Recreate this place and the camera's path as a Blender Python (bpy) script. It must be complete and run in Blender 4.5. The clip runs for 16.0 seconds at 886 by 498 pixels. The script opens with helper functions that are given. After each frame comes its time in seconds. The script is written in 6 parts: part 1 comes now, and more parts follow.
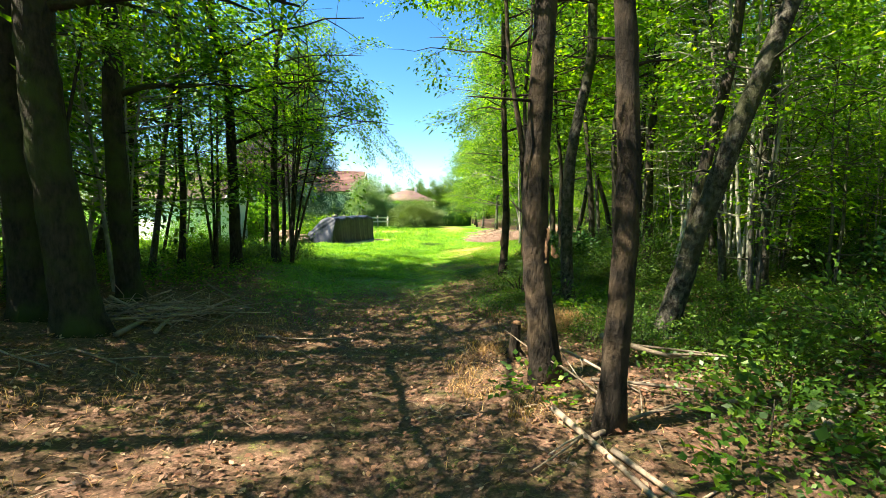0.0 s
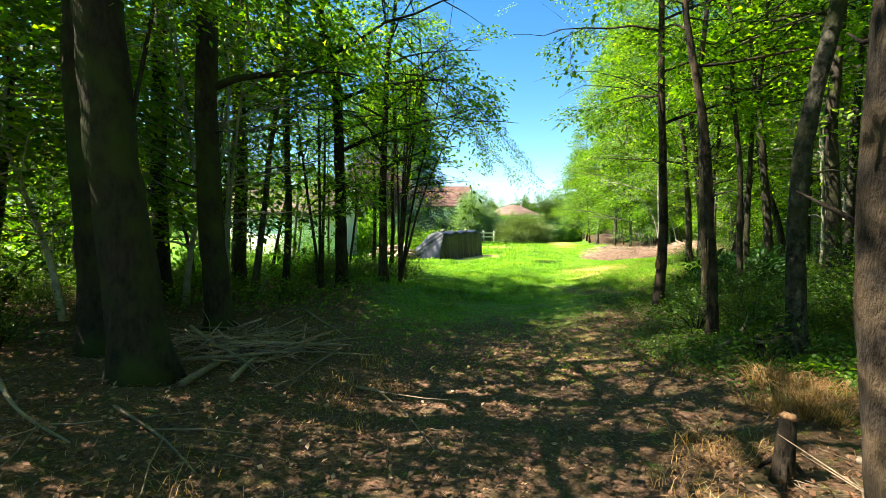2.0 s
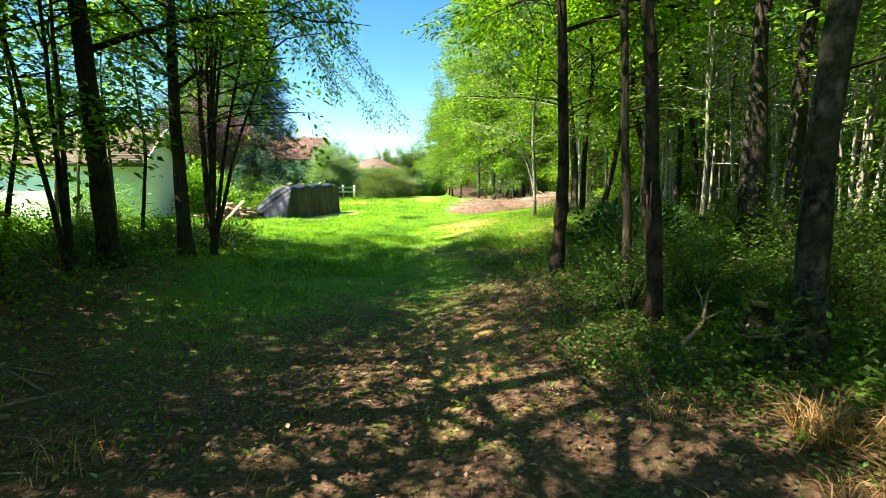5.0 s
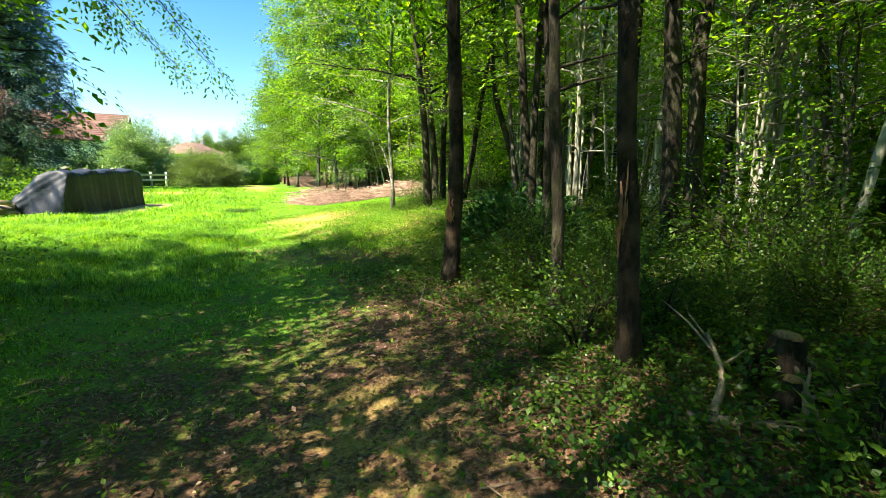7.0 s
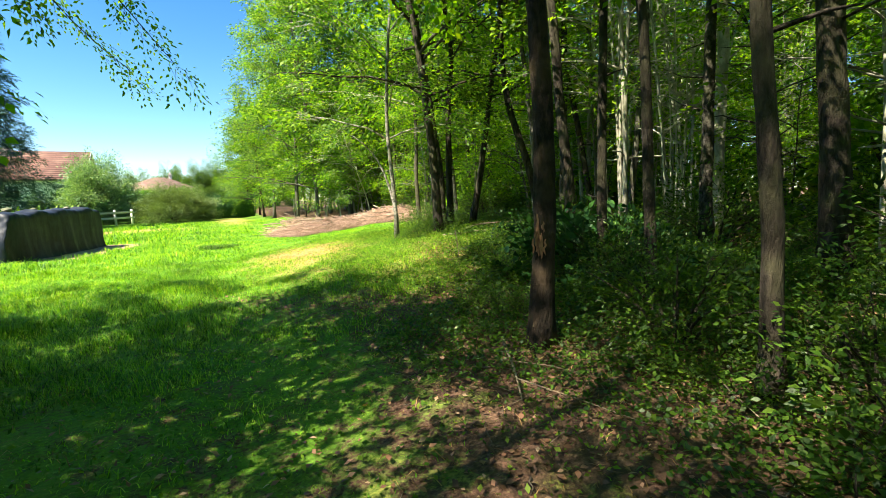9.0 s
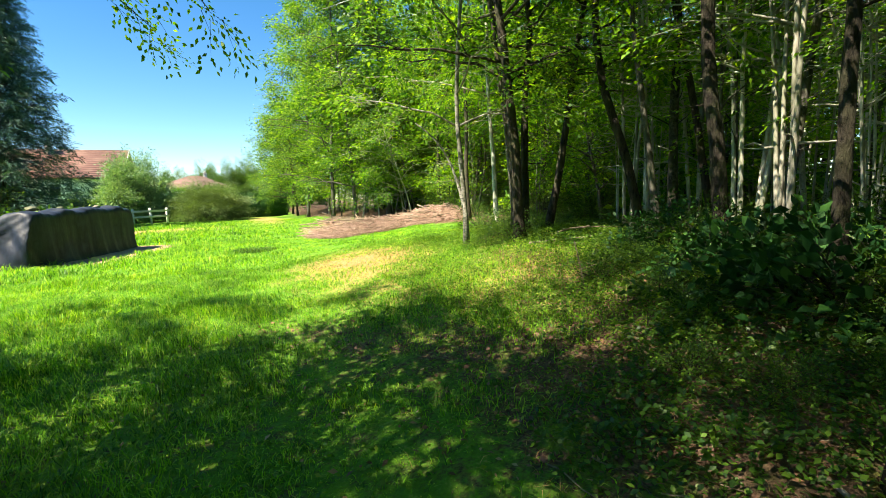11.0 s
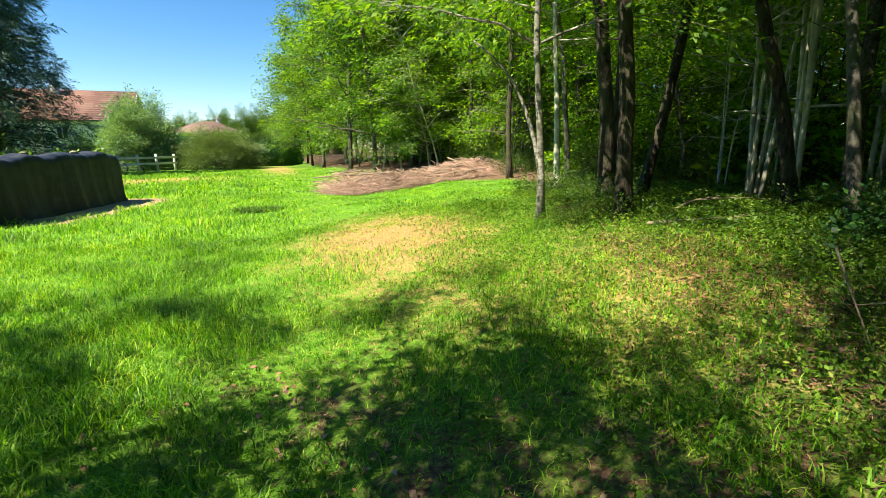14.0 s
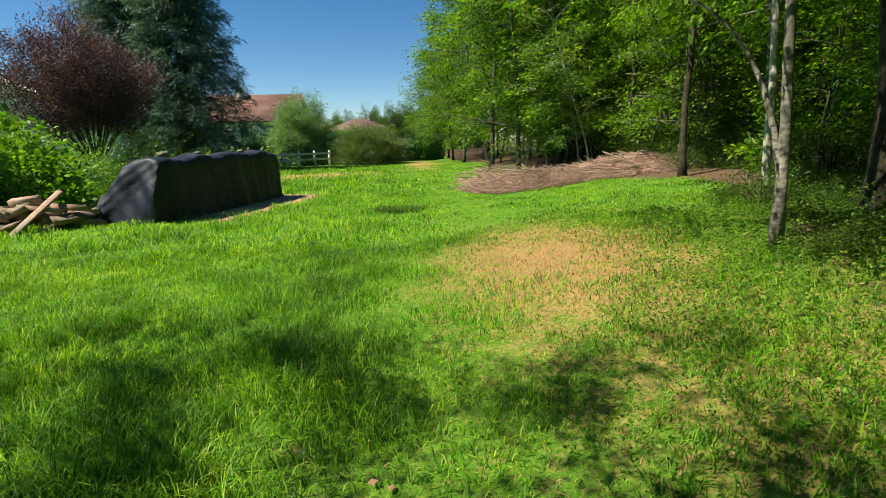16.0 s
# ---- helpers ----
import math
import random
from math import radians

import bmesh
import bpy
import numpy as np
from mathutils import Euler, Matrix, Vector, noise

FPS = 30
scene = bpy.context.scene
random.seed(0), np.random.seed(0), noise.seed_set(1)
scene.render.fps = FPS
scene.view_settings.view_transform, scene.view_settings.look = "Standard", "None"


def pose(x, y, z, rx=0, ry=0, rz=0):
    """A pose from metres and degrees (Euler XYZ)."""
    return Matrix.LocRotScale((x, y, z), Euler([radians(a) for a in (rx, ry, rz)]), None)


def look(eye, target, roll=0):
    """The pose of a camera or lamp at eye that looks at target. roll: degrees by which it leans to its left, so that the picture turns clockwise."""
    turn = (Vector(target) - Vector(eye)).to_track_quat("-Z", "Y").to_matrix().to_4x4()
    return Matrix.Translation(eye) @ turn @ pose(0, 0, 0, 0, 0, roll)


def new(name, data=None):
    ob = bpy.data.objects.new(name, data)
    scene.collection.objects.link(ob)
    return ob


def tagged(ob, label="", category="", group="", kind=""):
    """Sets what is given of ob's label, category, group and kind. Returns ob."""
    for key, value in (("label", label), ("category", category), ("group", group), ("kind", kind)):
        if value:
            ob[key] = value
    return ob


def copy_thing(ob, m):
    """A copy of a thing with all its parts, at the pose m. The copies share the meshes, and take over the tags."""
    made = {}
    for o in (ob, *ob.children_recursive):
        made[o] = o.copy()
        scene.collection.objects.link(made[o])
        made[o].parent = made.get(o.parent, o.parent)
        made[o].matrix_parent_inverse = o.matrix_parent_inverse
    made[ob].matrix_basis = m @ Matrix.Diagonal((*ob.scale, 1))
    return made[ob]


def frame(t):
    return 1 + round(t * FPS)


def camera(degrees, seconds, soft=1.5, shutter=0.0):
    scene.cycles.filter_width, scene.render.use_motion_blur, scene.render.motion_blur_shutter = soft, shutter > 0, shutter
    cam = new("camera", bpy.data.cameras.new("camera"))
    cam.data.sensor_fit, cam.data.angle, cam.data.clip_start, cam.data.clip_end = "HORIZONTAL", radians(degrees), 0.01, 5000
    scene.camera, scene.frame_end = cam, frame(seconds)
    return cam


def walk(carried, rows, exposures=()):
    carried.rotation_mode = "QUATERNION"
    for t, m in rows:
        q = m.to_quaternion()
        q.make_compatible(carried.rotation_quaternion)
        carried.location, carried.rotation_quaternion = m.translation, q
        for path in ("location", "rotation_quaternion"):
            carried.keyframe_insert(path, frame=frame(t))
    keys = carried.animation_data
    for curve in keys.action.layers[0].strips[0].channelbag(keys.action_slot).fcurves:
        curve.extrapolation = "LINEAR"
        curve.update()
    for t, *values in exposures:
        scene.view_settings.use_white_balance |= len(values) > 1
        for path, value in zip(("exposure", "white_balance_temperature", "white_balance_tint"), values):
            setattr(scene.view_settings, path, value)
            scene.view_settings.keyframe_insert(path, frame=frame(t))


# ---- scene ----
cam = camera(85.9, 16.0, soft=0.8)
METRES, EYE, TILT, LEAN, TURN = 14.6, 1.5, 0.0, -6.0, 0.0
ROWS = [
    (0.0, 0.0, 0.0, 0.0, -0.38, -4.57, 4.78),
    (0.5, -0.0135, 0.0296, 0.0001, -0.32, -4.89, 4.77),
    (1.0, -0.0232, 0.0578, 0.0008, 2.57, -3.93, 4.88),
    (1.5, -0.033, 0.0919, 0.0018, 6.88, -2.39, 4.85),
    (2.0, -0.0418, 0.1221, 0.0004, 11.94, -1.7, 4.8),
    (2.5, -0.0431, 0.154, -0.0021, 15.3, -2.26, 5.02),
    (3.0, -0.0491, 0.1865, -0.0039, 16.36, -3.23, 4.87),
    (3.5, -0.0498, 0.2163, -0.0048, 12.7, -4.84, 5.28),
    (4.0, -0.047, 0.2512, -0.005, 6.74, -6.79, 5.52),
    (4.5, -0.0476, 0.2782, -0.0066, 0.9, -7.79, 5.68),
    (7.0, -0.0496, 0.4393, -0.0145, -23.73, -11.36, 4.27),
    (7.5, -0.0489, 0.469, -0.0138, -27.98, -11.76, 5.11),
    (8.0, -0.0486, 0.5057, -0.0135, -29.35, -11.18, 5.58),
    (8.5, -0.0518, 0.5358, -0.0149, -29.46, -10.39, 6.23),
    (9.0, -0.0532, 0.5704, -0.0182, -26.94, -8.97, 6.96),
    (9.5, -0.0597, 0.6045, -0.0152, -23.11, -7.68, 7.28),
    (12.0, -0.0527, 0.771, -0.018, -26.01, -10.94, 6.18),
    (12.5, -0.0464, 0.7979, -0.0204, -31.16, -13.08, 4.7),
    (13.0, -0.0369, 0.8282, -0.0227, -31.25, -13.96, 4.36),
    (13.5, -0.0305, 0.8603, -0.0203, -27.13, -13.8, 5.29),
    (14.0, -0.0289, 0.8888, -0.0176, -21.56, -14.2, 5.89),
    (14.5, -0.023, 0.9157, -0.0195, -17.33, -14.43, 5.57),
    (15.0, -0.0246, 0.9421, -0.019, -13.01, -14.39, 5.18),
    (15.5, -0.0284, 0.9616, -0.0157, -8.75, -14.34, 5.97),
    (16.0, -0.024, 0.9839, -0.0147, -5.32, -13.14, 7.19),
]
walk(cam, [(t, pose(0, 0, EYE, TILT, LEAN, TURN) @ pose(METRES * x, METRES * y, METRES * z, 90 + pitch, roll, yaw)) for t, x, y, z, yaw, pitch, roll in ROWS],
     exposures=[(0.0, 2.42, 7200, 8), (5.0, 2.42, 7200, 8), (7.5, 2.4, 7200, 8), (9.5, 2.14, 7200, 8), (13.0, 2.0, 7200, 8), (14.5, 1.55, 7100, 8), (16.0, 0.97, 7000, 8)])

# ---- world, sun, exposure ----
SUN_EL, SUN_AZ = 54.0, (0.975, 0.20)          # the way in which the sunlight travels over the ground
world = bpy.data.worlds.new("sky")
scene.world = world
world.use_nodes = True
wn = world.node_tree
sky = wn.nodes.new("ShaderNodeTexSky")
sky.sky_type, sky.sun_disc = "NISHITA", False
sky.sun_elevation = radians(SUN_EL)
sky.sun_rotation = math.atan2(-SUN_AZ[0], -SUN_AZ[1])
sky.air_density, sky.dust_density, sky.ozone_density = 1.0, 0.0, 2.5
sky.altitude = 1500
tone = wn.nodes.new("ShaderNodeHueSaturation")
tone.inputs["Saturation"].default_value = 1.32
wn.links.new(sky.outputs[0], tone.inputs["Color"])
wn.links.new(tone.outputs[0], wn.nodes["Background"].inputs[0])
wn.nodes["Background"].inputs[1].default_value = 0.066
sun = new("sun", bpy.data.lights.new("sun", "SUN"))
sun.data.energy, sun.data.angle, sun.data.color = 5.0, radians(0.45), (1.0, 0.92, 0.78)
ce = math.cos(radians(SUN_EL))
sun.matrix_world = look((0, 0, 60), (ce * SUN_AZ[0], ce * SUN_AZ[1], 60 - math.sin(radians(SUN_EL))))

# ---- materials ----


def nodes_of(name):
    m = bpy.data.materials.new(name)
    m.use_nodes = True
    nt = m.node_tree
    return m, nt, nt.nodes["Principled BSDF"]


def ramp(nt, fac, stops):
    r = nt.nodes.new("ShaderNodeValToRGB")
    while len(r.color_ramp.elements) < len(stops):
        r.color_ramp.elements.new(0.5)
    for e, (p, c) in zip(r.color_ramp.elements, stops):
        e.position, e.color = p, (*c, 1)
    nt.links.new(fac, r.inputs[0])
    return r.outputs[0]


def noise_tex(nt, scale, detail=5, rough=0.6, stretch=None):
    co = nt.nodes.new("ShaderNodeTexCoord")
    n = nt.nodes.new("ShaderNodeTexNoise")
    n.inputs["Scale"].default_value, n.inputs["Detail"].default_value, n.inputs["Roughness"].default_value = scale, detail, rough
    src = co.outputs["Object"]
    if stretch:
        mp = nt.nodes.new("ShaderNodeMapping")
        mp.inputs["Scale"].default_value = stretch
        nt.links.new(src, mp.inputs[0])
        src = mp.outputs[0]
    nt.links.new(src, n.inputs["Vector"])
    return n.outputs["Fac"]


def mixed(nt, fac, a, b, kind="MIX"):
    n = nt.nodes.new("ShaderNodeMix")
    n.data_type, n.blend_type = "RGBA", kind
    for sock, v in ((n.inputs[0], fac), (n.inputs[6], a), (n.inputs[7], b)):
        if isinstance(v, (int, float)):
            sock.default_value = v
        elif isinstance(v, tuple):
            sock.default_value = (*v, 1)
        else:
            nt.links.new(v, sock)
    return n.outputs[2]


def math_node(nt, op, a, b=0.5):
    n = nt.nodes.new("ShaderNodeMath")
    n.operation = op
    for sock, v in ((n.inputs[0], a), (n.inputs[1], b)):
        if isinstance(v, (int, float)):
            sock.default_value = v
        else:
            nt.links.new(v, sock)
    return n.outputs[0]


def bump(nt, bsdf, height, strength, dist):
    b = nt.nodes.new("ShaderNodeBump")
    b.inputs["Strength"].default_value, b.inputs["Distance"].default_value = strength, dist
    nt.links.new(height, b.inputs["Height"])
    nt.links.new(b.outputs[0], bsdf.inputs["Normal"])


def rough_material(name, dark, light, scale, rough=0.85, relief=0.5, dist=0.01, stretch=None, blot=None, vary=0.0, span=(0.3, 0.72)):
    """A surface with grain, larger blotches and relief."""
    m, nt, p = nodes_of(name)
    fine = noise_tex(nt, scale, 6, 0.65, stretch)
    col = ramp(nt, fine, [(span[0], dark), (span[1], light)])
    if blot:
        big = noise_tex(nt, scale * 0.12, 3, 0.5)
        col = mixed(nt, ramp(nt, big, [(0.45, (0, 0, 0)), (0.66, (1, 1, 1))]), col, blot)
    if vary:
        oi = nt.nodes.new("ShaderNodeObjectInfo")
        hsv = nt.nodes.new("ShaderNodeHueSaturation")
        nt.links.new(col, hsv.inputs["Color"])
        nt.links.new(math_node(nt, "ADD", math_node(nt, "MULTIPLY", oi.outputs["Random"], 2 * vary), 1 - vary), hsv.inputs["Value"])
        col = hsv.outputs[0]
    nt.links.new(col, p.inputs["Base Color"])
    p.inputs["Roughness"].default_value = rough
    p.inputs["Specular IOR Level"].default_value = 0.25
    bump(nt, p, fine, relief, dist)
    return m


def leaf_material(name, stops, through_light=0.45, gloss=0.5, spec=0.3, patches=0.0):
    """Thin leaves: each leaf its own shade, light shines through."""
    m, nt, p = nodes_of(name)
    geo = nt.nodes.new("ShaderNodeNewGeometry")
    col = ramp(nt, geo.outputs["Random Per Island"], stops)
    if patches:
        big = mixed(nt, 0.4, noise_tex(nt, 0.55, 3, 0.6), noise_tex(nt, 2.6, 3, 0.6))
        col = mixed(nt, patches, col, ramp(nt, big, [(0.36, (0.42, 0.50, 0.60)), (0.50, (0.85, 0.90, 0.9)), (0.64, (1.35, 1.12, 1.0))]), "MULTIPLY")
    nt.links.new(col, p.inputs["Base Color"])
    p.inputs["Roughness"].default_value = gloss
    p.inputs["Specular IOR Level"].default_value = spec
    tr = nt.nodes.new("ShaderNodeBsdfTranslucent")
    nt.links.new(mixed(nt, 1.0, col, (1.5, 1.5, 0.42), "MULTIPLY"), tr.inputs[0])
    mx = nt.nodes.new("ShaderNodeMixShader")
    mx.inputs[0].default_value = through_light
    nt.links.new(p.outputs[0], mx.inputs[1])
    nt.links.new(tr.outputs[0], mx.inputs[2])
    nt.links.new(mx.outputs[0], nt.nodes["Material Output"].inputs[0])
    return m


LEAF = leaf_material("leaf_green", [(0.0, (0.035, 0.105, 0.010)), (0.5, (0.10, 0.24, 0.015)), (0.85, (0.18, 0.34, 0.020)), (1.0, (0.30, 0.42, 0.03))], 0.60)
LEAF_EDGE = leaf_material("leaf_sunlit_green", [(0.0, (0.022, 0.075, 0.014)), (0.55, (0.064, 0.160, 0.020)), (1.0, (0.19, 0.31, 0.032))], 0.50)
LEAF_LOW = leaf_material("leaf_undergrowth", [(0.0, (0.020, 0.060, 0.011)), (0.6, (0.052, 0.125, 0.015)), (1.0, (0.13, 0.23, 0.027))], 0.40, 0.45, 0.35)
LEAF_WEED = leaf_material("leaf_weeds", [(0.0, (0.030, 0.085, 0.012)), (0.55, (0.085, 0.19, 0.018)), (0.92, (0.17, 0.27, 0.03)), (1.0, (0.24, 0.28, 0.05))], 0.40, 0.55, 0.2)
LEAF_LAUREL = leaf_material("leaf_glossy_dark", [(0.0, (0.010, 0.04, 0.013)), (0.7, (0.020, 0.075, 0.018)), (1.0, (0.05, 0.14, 0.025))], 0.22, 0.5, 0.15)
LEAF_PURPLE = leaf_material("leaf_purple", [(0.0, (0.028, 0.014, 0.030)), (0.6, (0.075, 0.036, 0.078)), (1.0, (0.20, 0.13, 0.20))], 0.25, 0.5, 0.3)
NEEDLE = leaf_material("needle_blue_green", [(0.0, (0.018, 0.058, 0.046)), (0.6, (0.045, 0.115, 0.088)), (1.0, (0.11, 0.20, 0.15))], 0.2)
LEAF_GREY = leaf_material("leaf_grey_green", [(0.0, (0.08, 0.17, 0.09)), (0.6, (0.17, 0.31, 0.16)), (1.0, (0.30, 0.43, 0.26))], 0.3)
LEAF_OLIVE = leaf_material("leaf_olive", [(0.0, (0.05, 0.095, 0.026)), (0.6, (0.10, 0.17, 0.055)), (1.0, (0.2, 0.27, 0.10))], 0.25)
HEDGE_LEAF = leaf_material("hedge_leaf", [(0.0, (0.05, 0.14, 0.014)), (0.6, (0.11, 0.27, 0.02)), (1.0, (0.19, 0.36, 0.03))], 0.35)
GRASS = leaf_material("grass_blade", [(0.0, (0.018, 0.075, 0.008)), (0.4, (0.10, 0.30, 0.016)), (0.8, (0.26, 0.52, 0.026)), (1.0, (0.40, 0.48, 0.09))], 0.42, 0.5, 0.24, 1.0)
STRAW = leaf_material("dry_straw", [(0.0, (0.14, 0.082, 0.040)), (0.6, (0.32, 0.195, 0.095)), (1.0, (0.50, 0.33, 0.17))], 0.25, 0.7, 0.15)
LITTER = leaf_material("dead_leaf", [(0.0, (0.055, 0.032, 0.021)), (0.55, (0.16, 0.078, 0.050)), (0.88, (0.31, 0.165, 0.105)), (1.0, (0.38, 0.26, 0.18))], 0.15, 0.55, 0.3)
BARK = rough_material("bark_dark", (0.012, 0.010, 0.008), (0.070, 0.057, 0.045), 28, 0.9, 1.0, 0.05, (1, 1, 0.28), (0.060, 0.060, 0.032), 0.25, (0.38, 0.66))
# the orange blotches stand for bark flakes caught by spots of sun
BARK_RED = rough_material("bark_flaking", (0.010, 0.008, 0.006), (0.036, 0.028, 0.021), 34, 0.95, 1.0, 0.05, (1, 1, 0.35), (0.085, 0.060, 0.038), 0.15, (0.40, 0.66))
BARK_GREY = rough_material("bark_grey", (0.030, 0.028, 0.024), (0.125, 0.118, 0.10), 22, 0.85, 0.8, 0.02, (1, 1, 0.6), (0.060, 0.070, 0.035), 0.25, (0.35, 0.68))
BARK_PALE = rough_material("bark_pale", (0.20, 0.19, 0.155), (0.52, 0.50, 0.42), 18, 0.8, 0.5, 0.01, (1, 1, 0.6), (0.16, 0.17, 0.11), 0.35)
BARK_BIRCH = rough_material("bark_birch", (0.05, 0.048, 0.04), (0.30, 0.29, 0.25), 16, 0.8, 0.6, 0.012, (1, 1, 1.6), (0.10, 0.105, 0.075), 0.0, (0.36, 0.62))
BARK_MOTTLED = rough_material("bark_mottled", (0.012, 0.011, 0.008), (0.085, 0.080, 0.066), 20, 0.92, 1.0, 0.03, (1, 1, 0.7), (0.030, 0.034, 0.014), 0.1, (0.42, 0.62))
BARK_MOSS = rough_material("bark_mossy", (0.010, 0.008, 0.006), (0.042, 0.035, 0.026), 22, 0.95, 0.9, 0.02, (1, 1, 0.4), (0.035, 0.050, 0.012), 0.1)
DEADWOOD = rough_material("dead_wood", (0.10, 0.075, 0.055), (0.34, 0.26, 0.19), 40, 0.85, 0.6, 0.005, (1, 1, 1), (0.18, 0.15, 0.12), 0.3)
# also stands for sunlit bark in two of the trunk strips
BARE_WOOD = rough_material("bare_wood", (0.12, 0.06, 0.035), (0.44, 0.25, 0.14), 60, 0.8, 0.5, 0.004, (1, 1, 0.3))
BRUSHWOOD = rough_material("brushwood", (0.30, 0.18, 0.14), (0.72, 0.52, 0.42), 30, 0.9, 0.5, 0.005, None, (0.30, 0.20, 0.15), 0.35)
PLANK = rough_material("weathered_plank", (0.15, 0.085, 0.062), (0.42, 0.28, 0.21), 30, 0.8, 0.5, 0.004, (0.25, 1, 1), (0.26, 0.22, 0.18), 0.3)
ROOF_TILE = rough_material("roof_tile_red", (0.14, 0.072, 0.060), (0.25, 0.140, 0.115), 7, 0.85, 0.6, 0.03, (3, 1, 1), (0.25, 0.15, 0.12))
ROOF_BROWN = rough_material("roof_tile_brown", (0.075, 0.052, 0.044), (0.15, 0.105, 0.09), 7, 0.85, 0.6, 0.03, (3, 1, 1), (0.15, 0.12, 0.10))
ROOF_PINK = rough_material("roof_tile_pink", (0.13, 0.080, 0.070), (0.23, 0.15, 0.13), 7, 0.85, 0.5, 0.03, (3, 1, 1), (0.25, 0.165, 0.135))
PLASTER = rough_material("white_plaster", (0.66, 0.66, 0.64), (0.80, 0.80, 0.78), 9, 0.9, 0.2, 0.004, None, (0.70, 0.69, 0.66))
WHITE_PAINT = rough_material("white_paint", (0.62, 0.61, 0.58), (0.80, 0.79, 0.77), 14, 0.6, 0.2, 0.003, None, (0.60, 0.58, 0.53))
CONCRETE = rough_material("concrete", (0.30, 0.28, 0.26), (0.45, 0.43, 0.40), 16, 0.9, 0.4, 0.006, None, (0.36, 0.33, 0.30))
STONE = rough_material("stone", (0.17, 0.15, 0.13), (0.38, 0.34, 0.30), 18, 0.9, 0.7, 0.01, None, (0.12, 0.13, 0.08))
IRON = rough_material("dark_iron", (0.02, 0.02, 0.02), (0.07, 0.06, 0.055), 30, 0.6, 0.4, 0.003)


def tarp_material():
    m, nt, p = nodes_of("tarpaulin_dark_blue")
    fine = noise_tex(nt, 9, 5, 0.6, (1, 1, 0.35))
    big = noise_tex(nt, 1.7, 3)
    col = ramp(nt, fine, [(0.3, (0.007, 0.011, 0.020)), (0.75, (0.016, 0.024, 0.044))])
    col = mixed(nt, ramp(nt, big, [(0.52, (0, 0, 0)), (0.75, (1, 1, 1))]), col, (0.042, 0.053, 0.074))
    nt.links.new(col, p.inputs["Base Color"])
    nt.links.new(ramp(nt, big, [(0.3, (0.42, 0.42, 0.42)), (0.7, (0.68, 0.68, 0.68))]), p.inputs["Roughness"])
    p.inputs["Specular IOR Level"].default_value = 0.22
    bump(nt, p, fine, 0.35, 0.03)
    return m


TARP = tarp_material()


def ground_material():
    """Forest litter, turf, dried turf and bare soil, by the cover painted on the sheet."""
    m, nt, p = nodes_of("ground_cover")
    at = nt.nodes.new("ShaderNodeAttribute")
    at.attribute_name = "cover"
    sep = nt.nodes.new("ShaderNodeSeparateColor")
    nt.links.new(at.outputs["Color"], sep.inputs[0])
    fine, mid, big = noise_tex(nt, 34, 8, 0.7), noise_tex(nt, 5, 6, 0.65), noise_tex(nt, 0.9, 4)
    litter = ramp(nt, fine, [(0.30, (0.032, 0.021, 0.015)), (0.48, (0.11, 0.062, 0.043)), (0.66, (0.25, 0.15, 0.108))])
    litter = mixed(nt, ramp(nt, mid, [(0.42, (0, 0, 0)), (0.68, (1, 1, 1))]), litter, (0.062, 0.056, 0.026))
    turf = ramp(nt, fine, [(0.3, (0.045, 0.13, 0.010)), (0.7, (0.105, 0.26, 0.020))])
    turf = mixed(nt, ramp(nt, big, [(0.4, (0, 0, 0)), (0.7, (0.6, 0.6, 0.6))]), turf, (0.14, 0.25, 0.028))
    dry = ramp(nt, fine, [(0.3, (0.21, 0.125, 0.05)), (0.7, (0.48, 0.30, 0.14))])
    dry = mixed(nt, ramp(nt, mid, [(0.5, (0, 0, 0)), (0.72, (0.8, 0.8, 0.8))]), dry, (0.14, 0.20, 0.035))
    soil = ramp(nt, fine, [(0.3, (0.22, 0.13, 0.085)), (0.7, (0.44, 0.29, 0.20))])

    def edge(channel, width):
        jag = math_node(nt, "ADD", math_node(nt, "SUBTRACT", mid, 0.5), math_node(nt, "MULTIPLY", math_node(nt, "SUBTRACT", fine, 0.5), 0.7))
        v = math_node(nt, "ADD", channel, math_node(nt, "MULTIPLY", jag, width))
        return ramp(nt, v, [(0.25, (0, 0, 0)), (0.75, (1, 1, 1))])

    col = mixed(nt, edge(sep.outputs[0], 2.0), litter, turf)
    col = mixed(nt, edge(sep.outputs[1], 2.2), col, dry)
    col = mixed(nt, edge(sep.outputs[2], 0.9), col, soil)
    nt.links.new(col, p.inputs["Base Color"])
    p.inputs["Roughness"].default_value = 0.95
    p.inputs["Specular IOR Level"].default_value = 0.15
    bump(nt, p, fine, 0.8, 0.03)
    return m


GROUND = ground_material()

# ---- mesh helpers ----


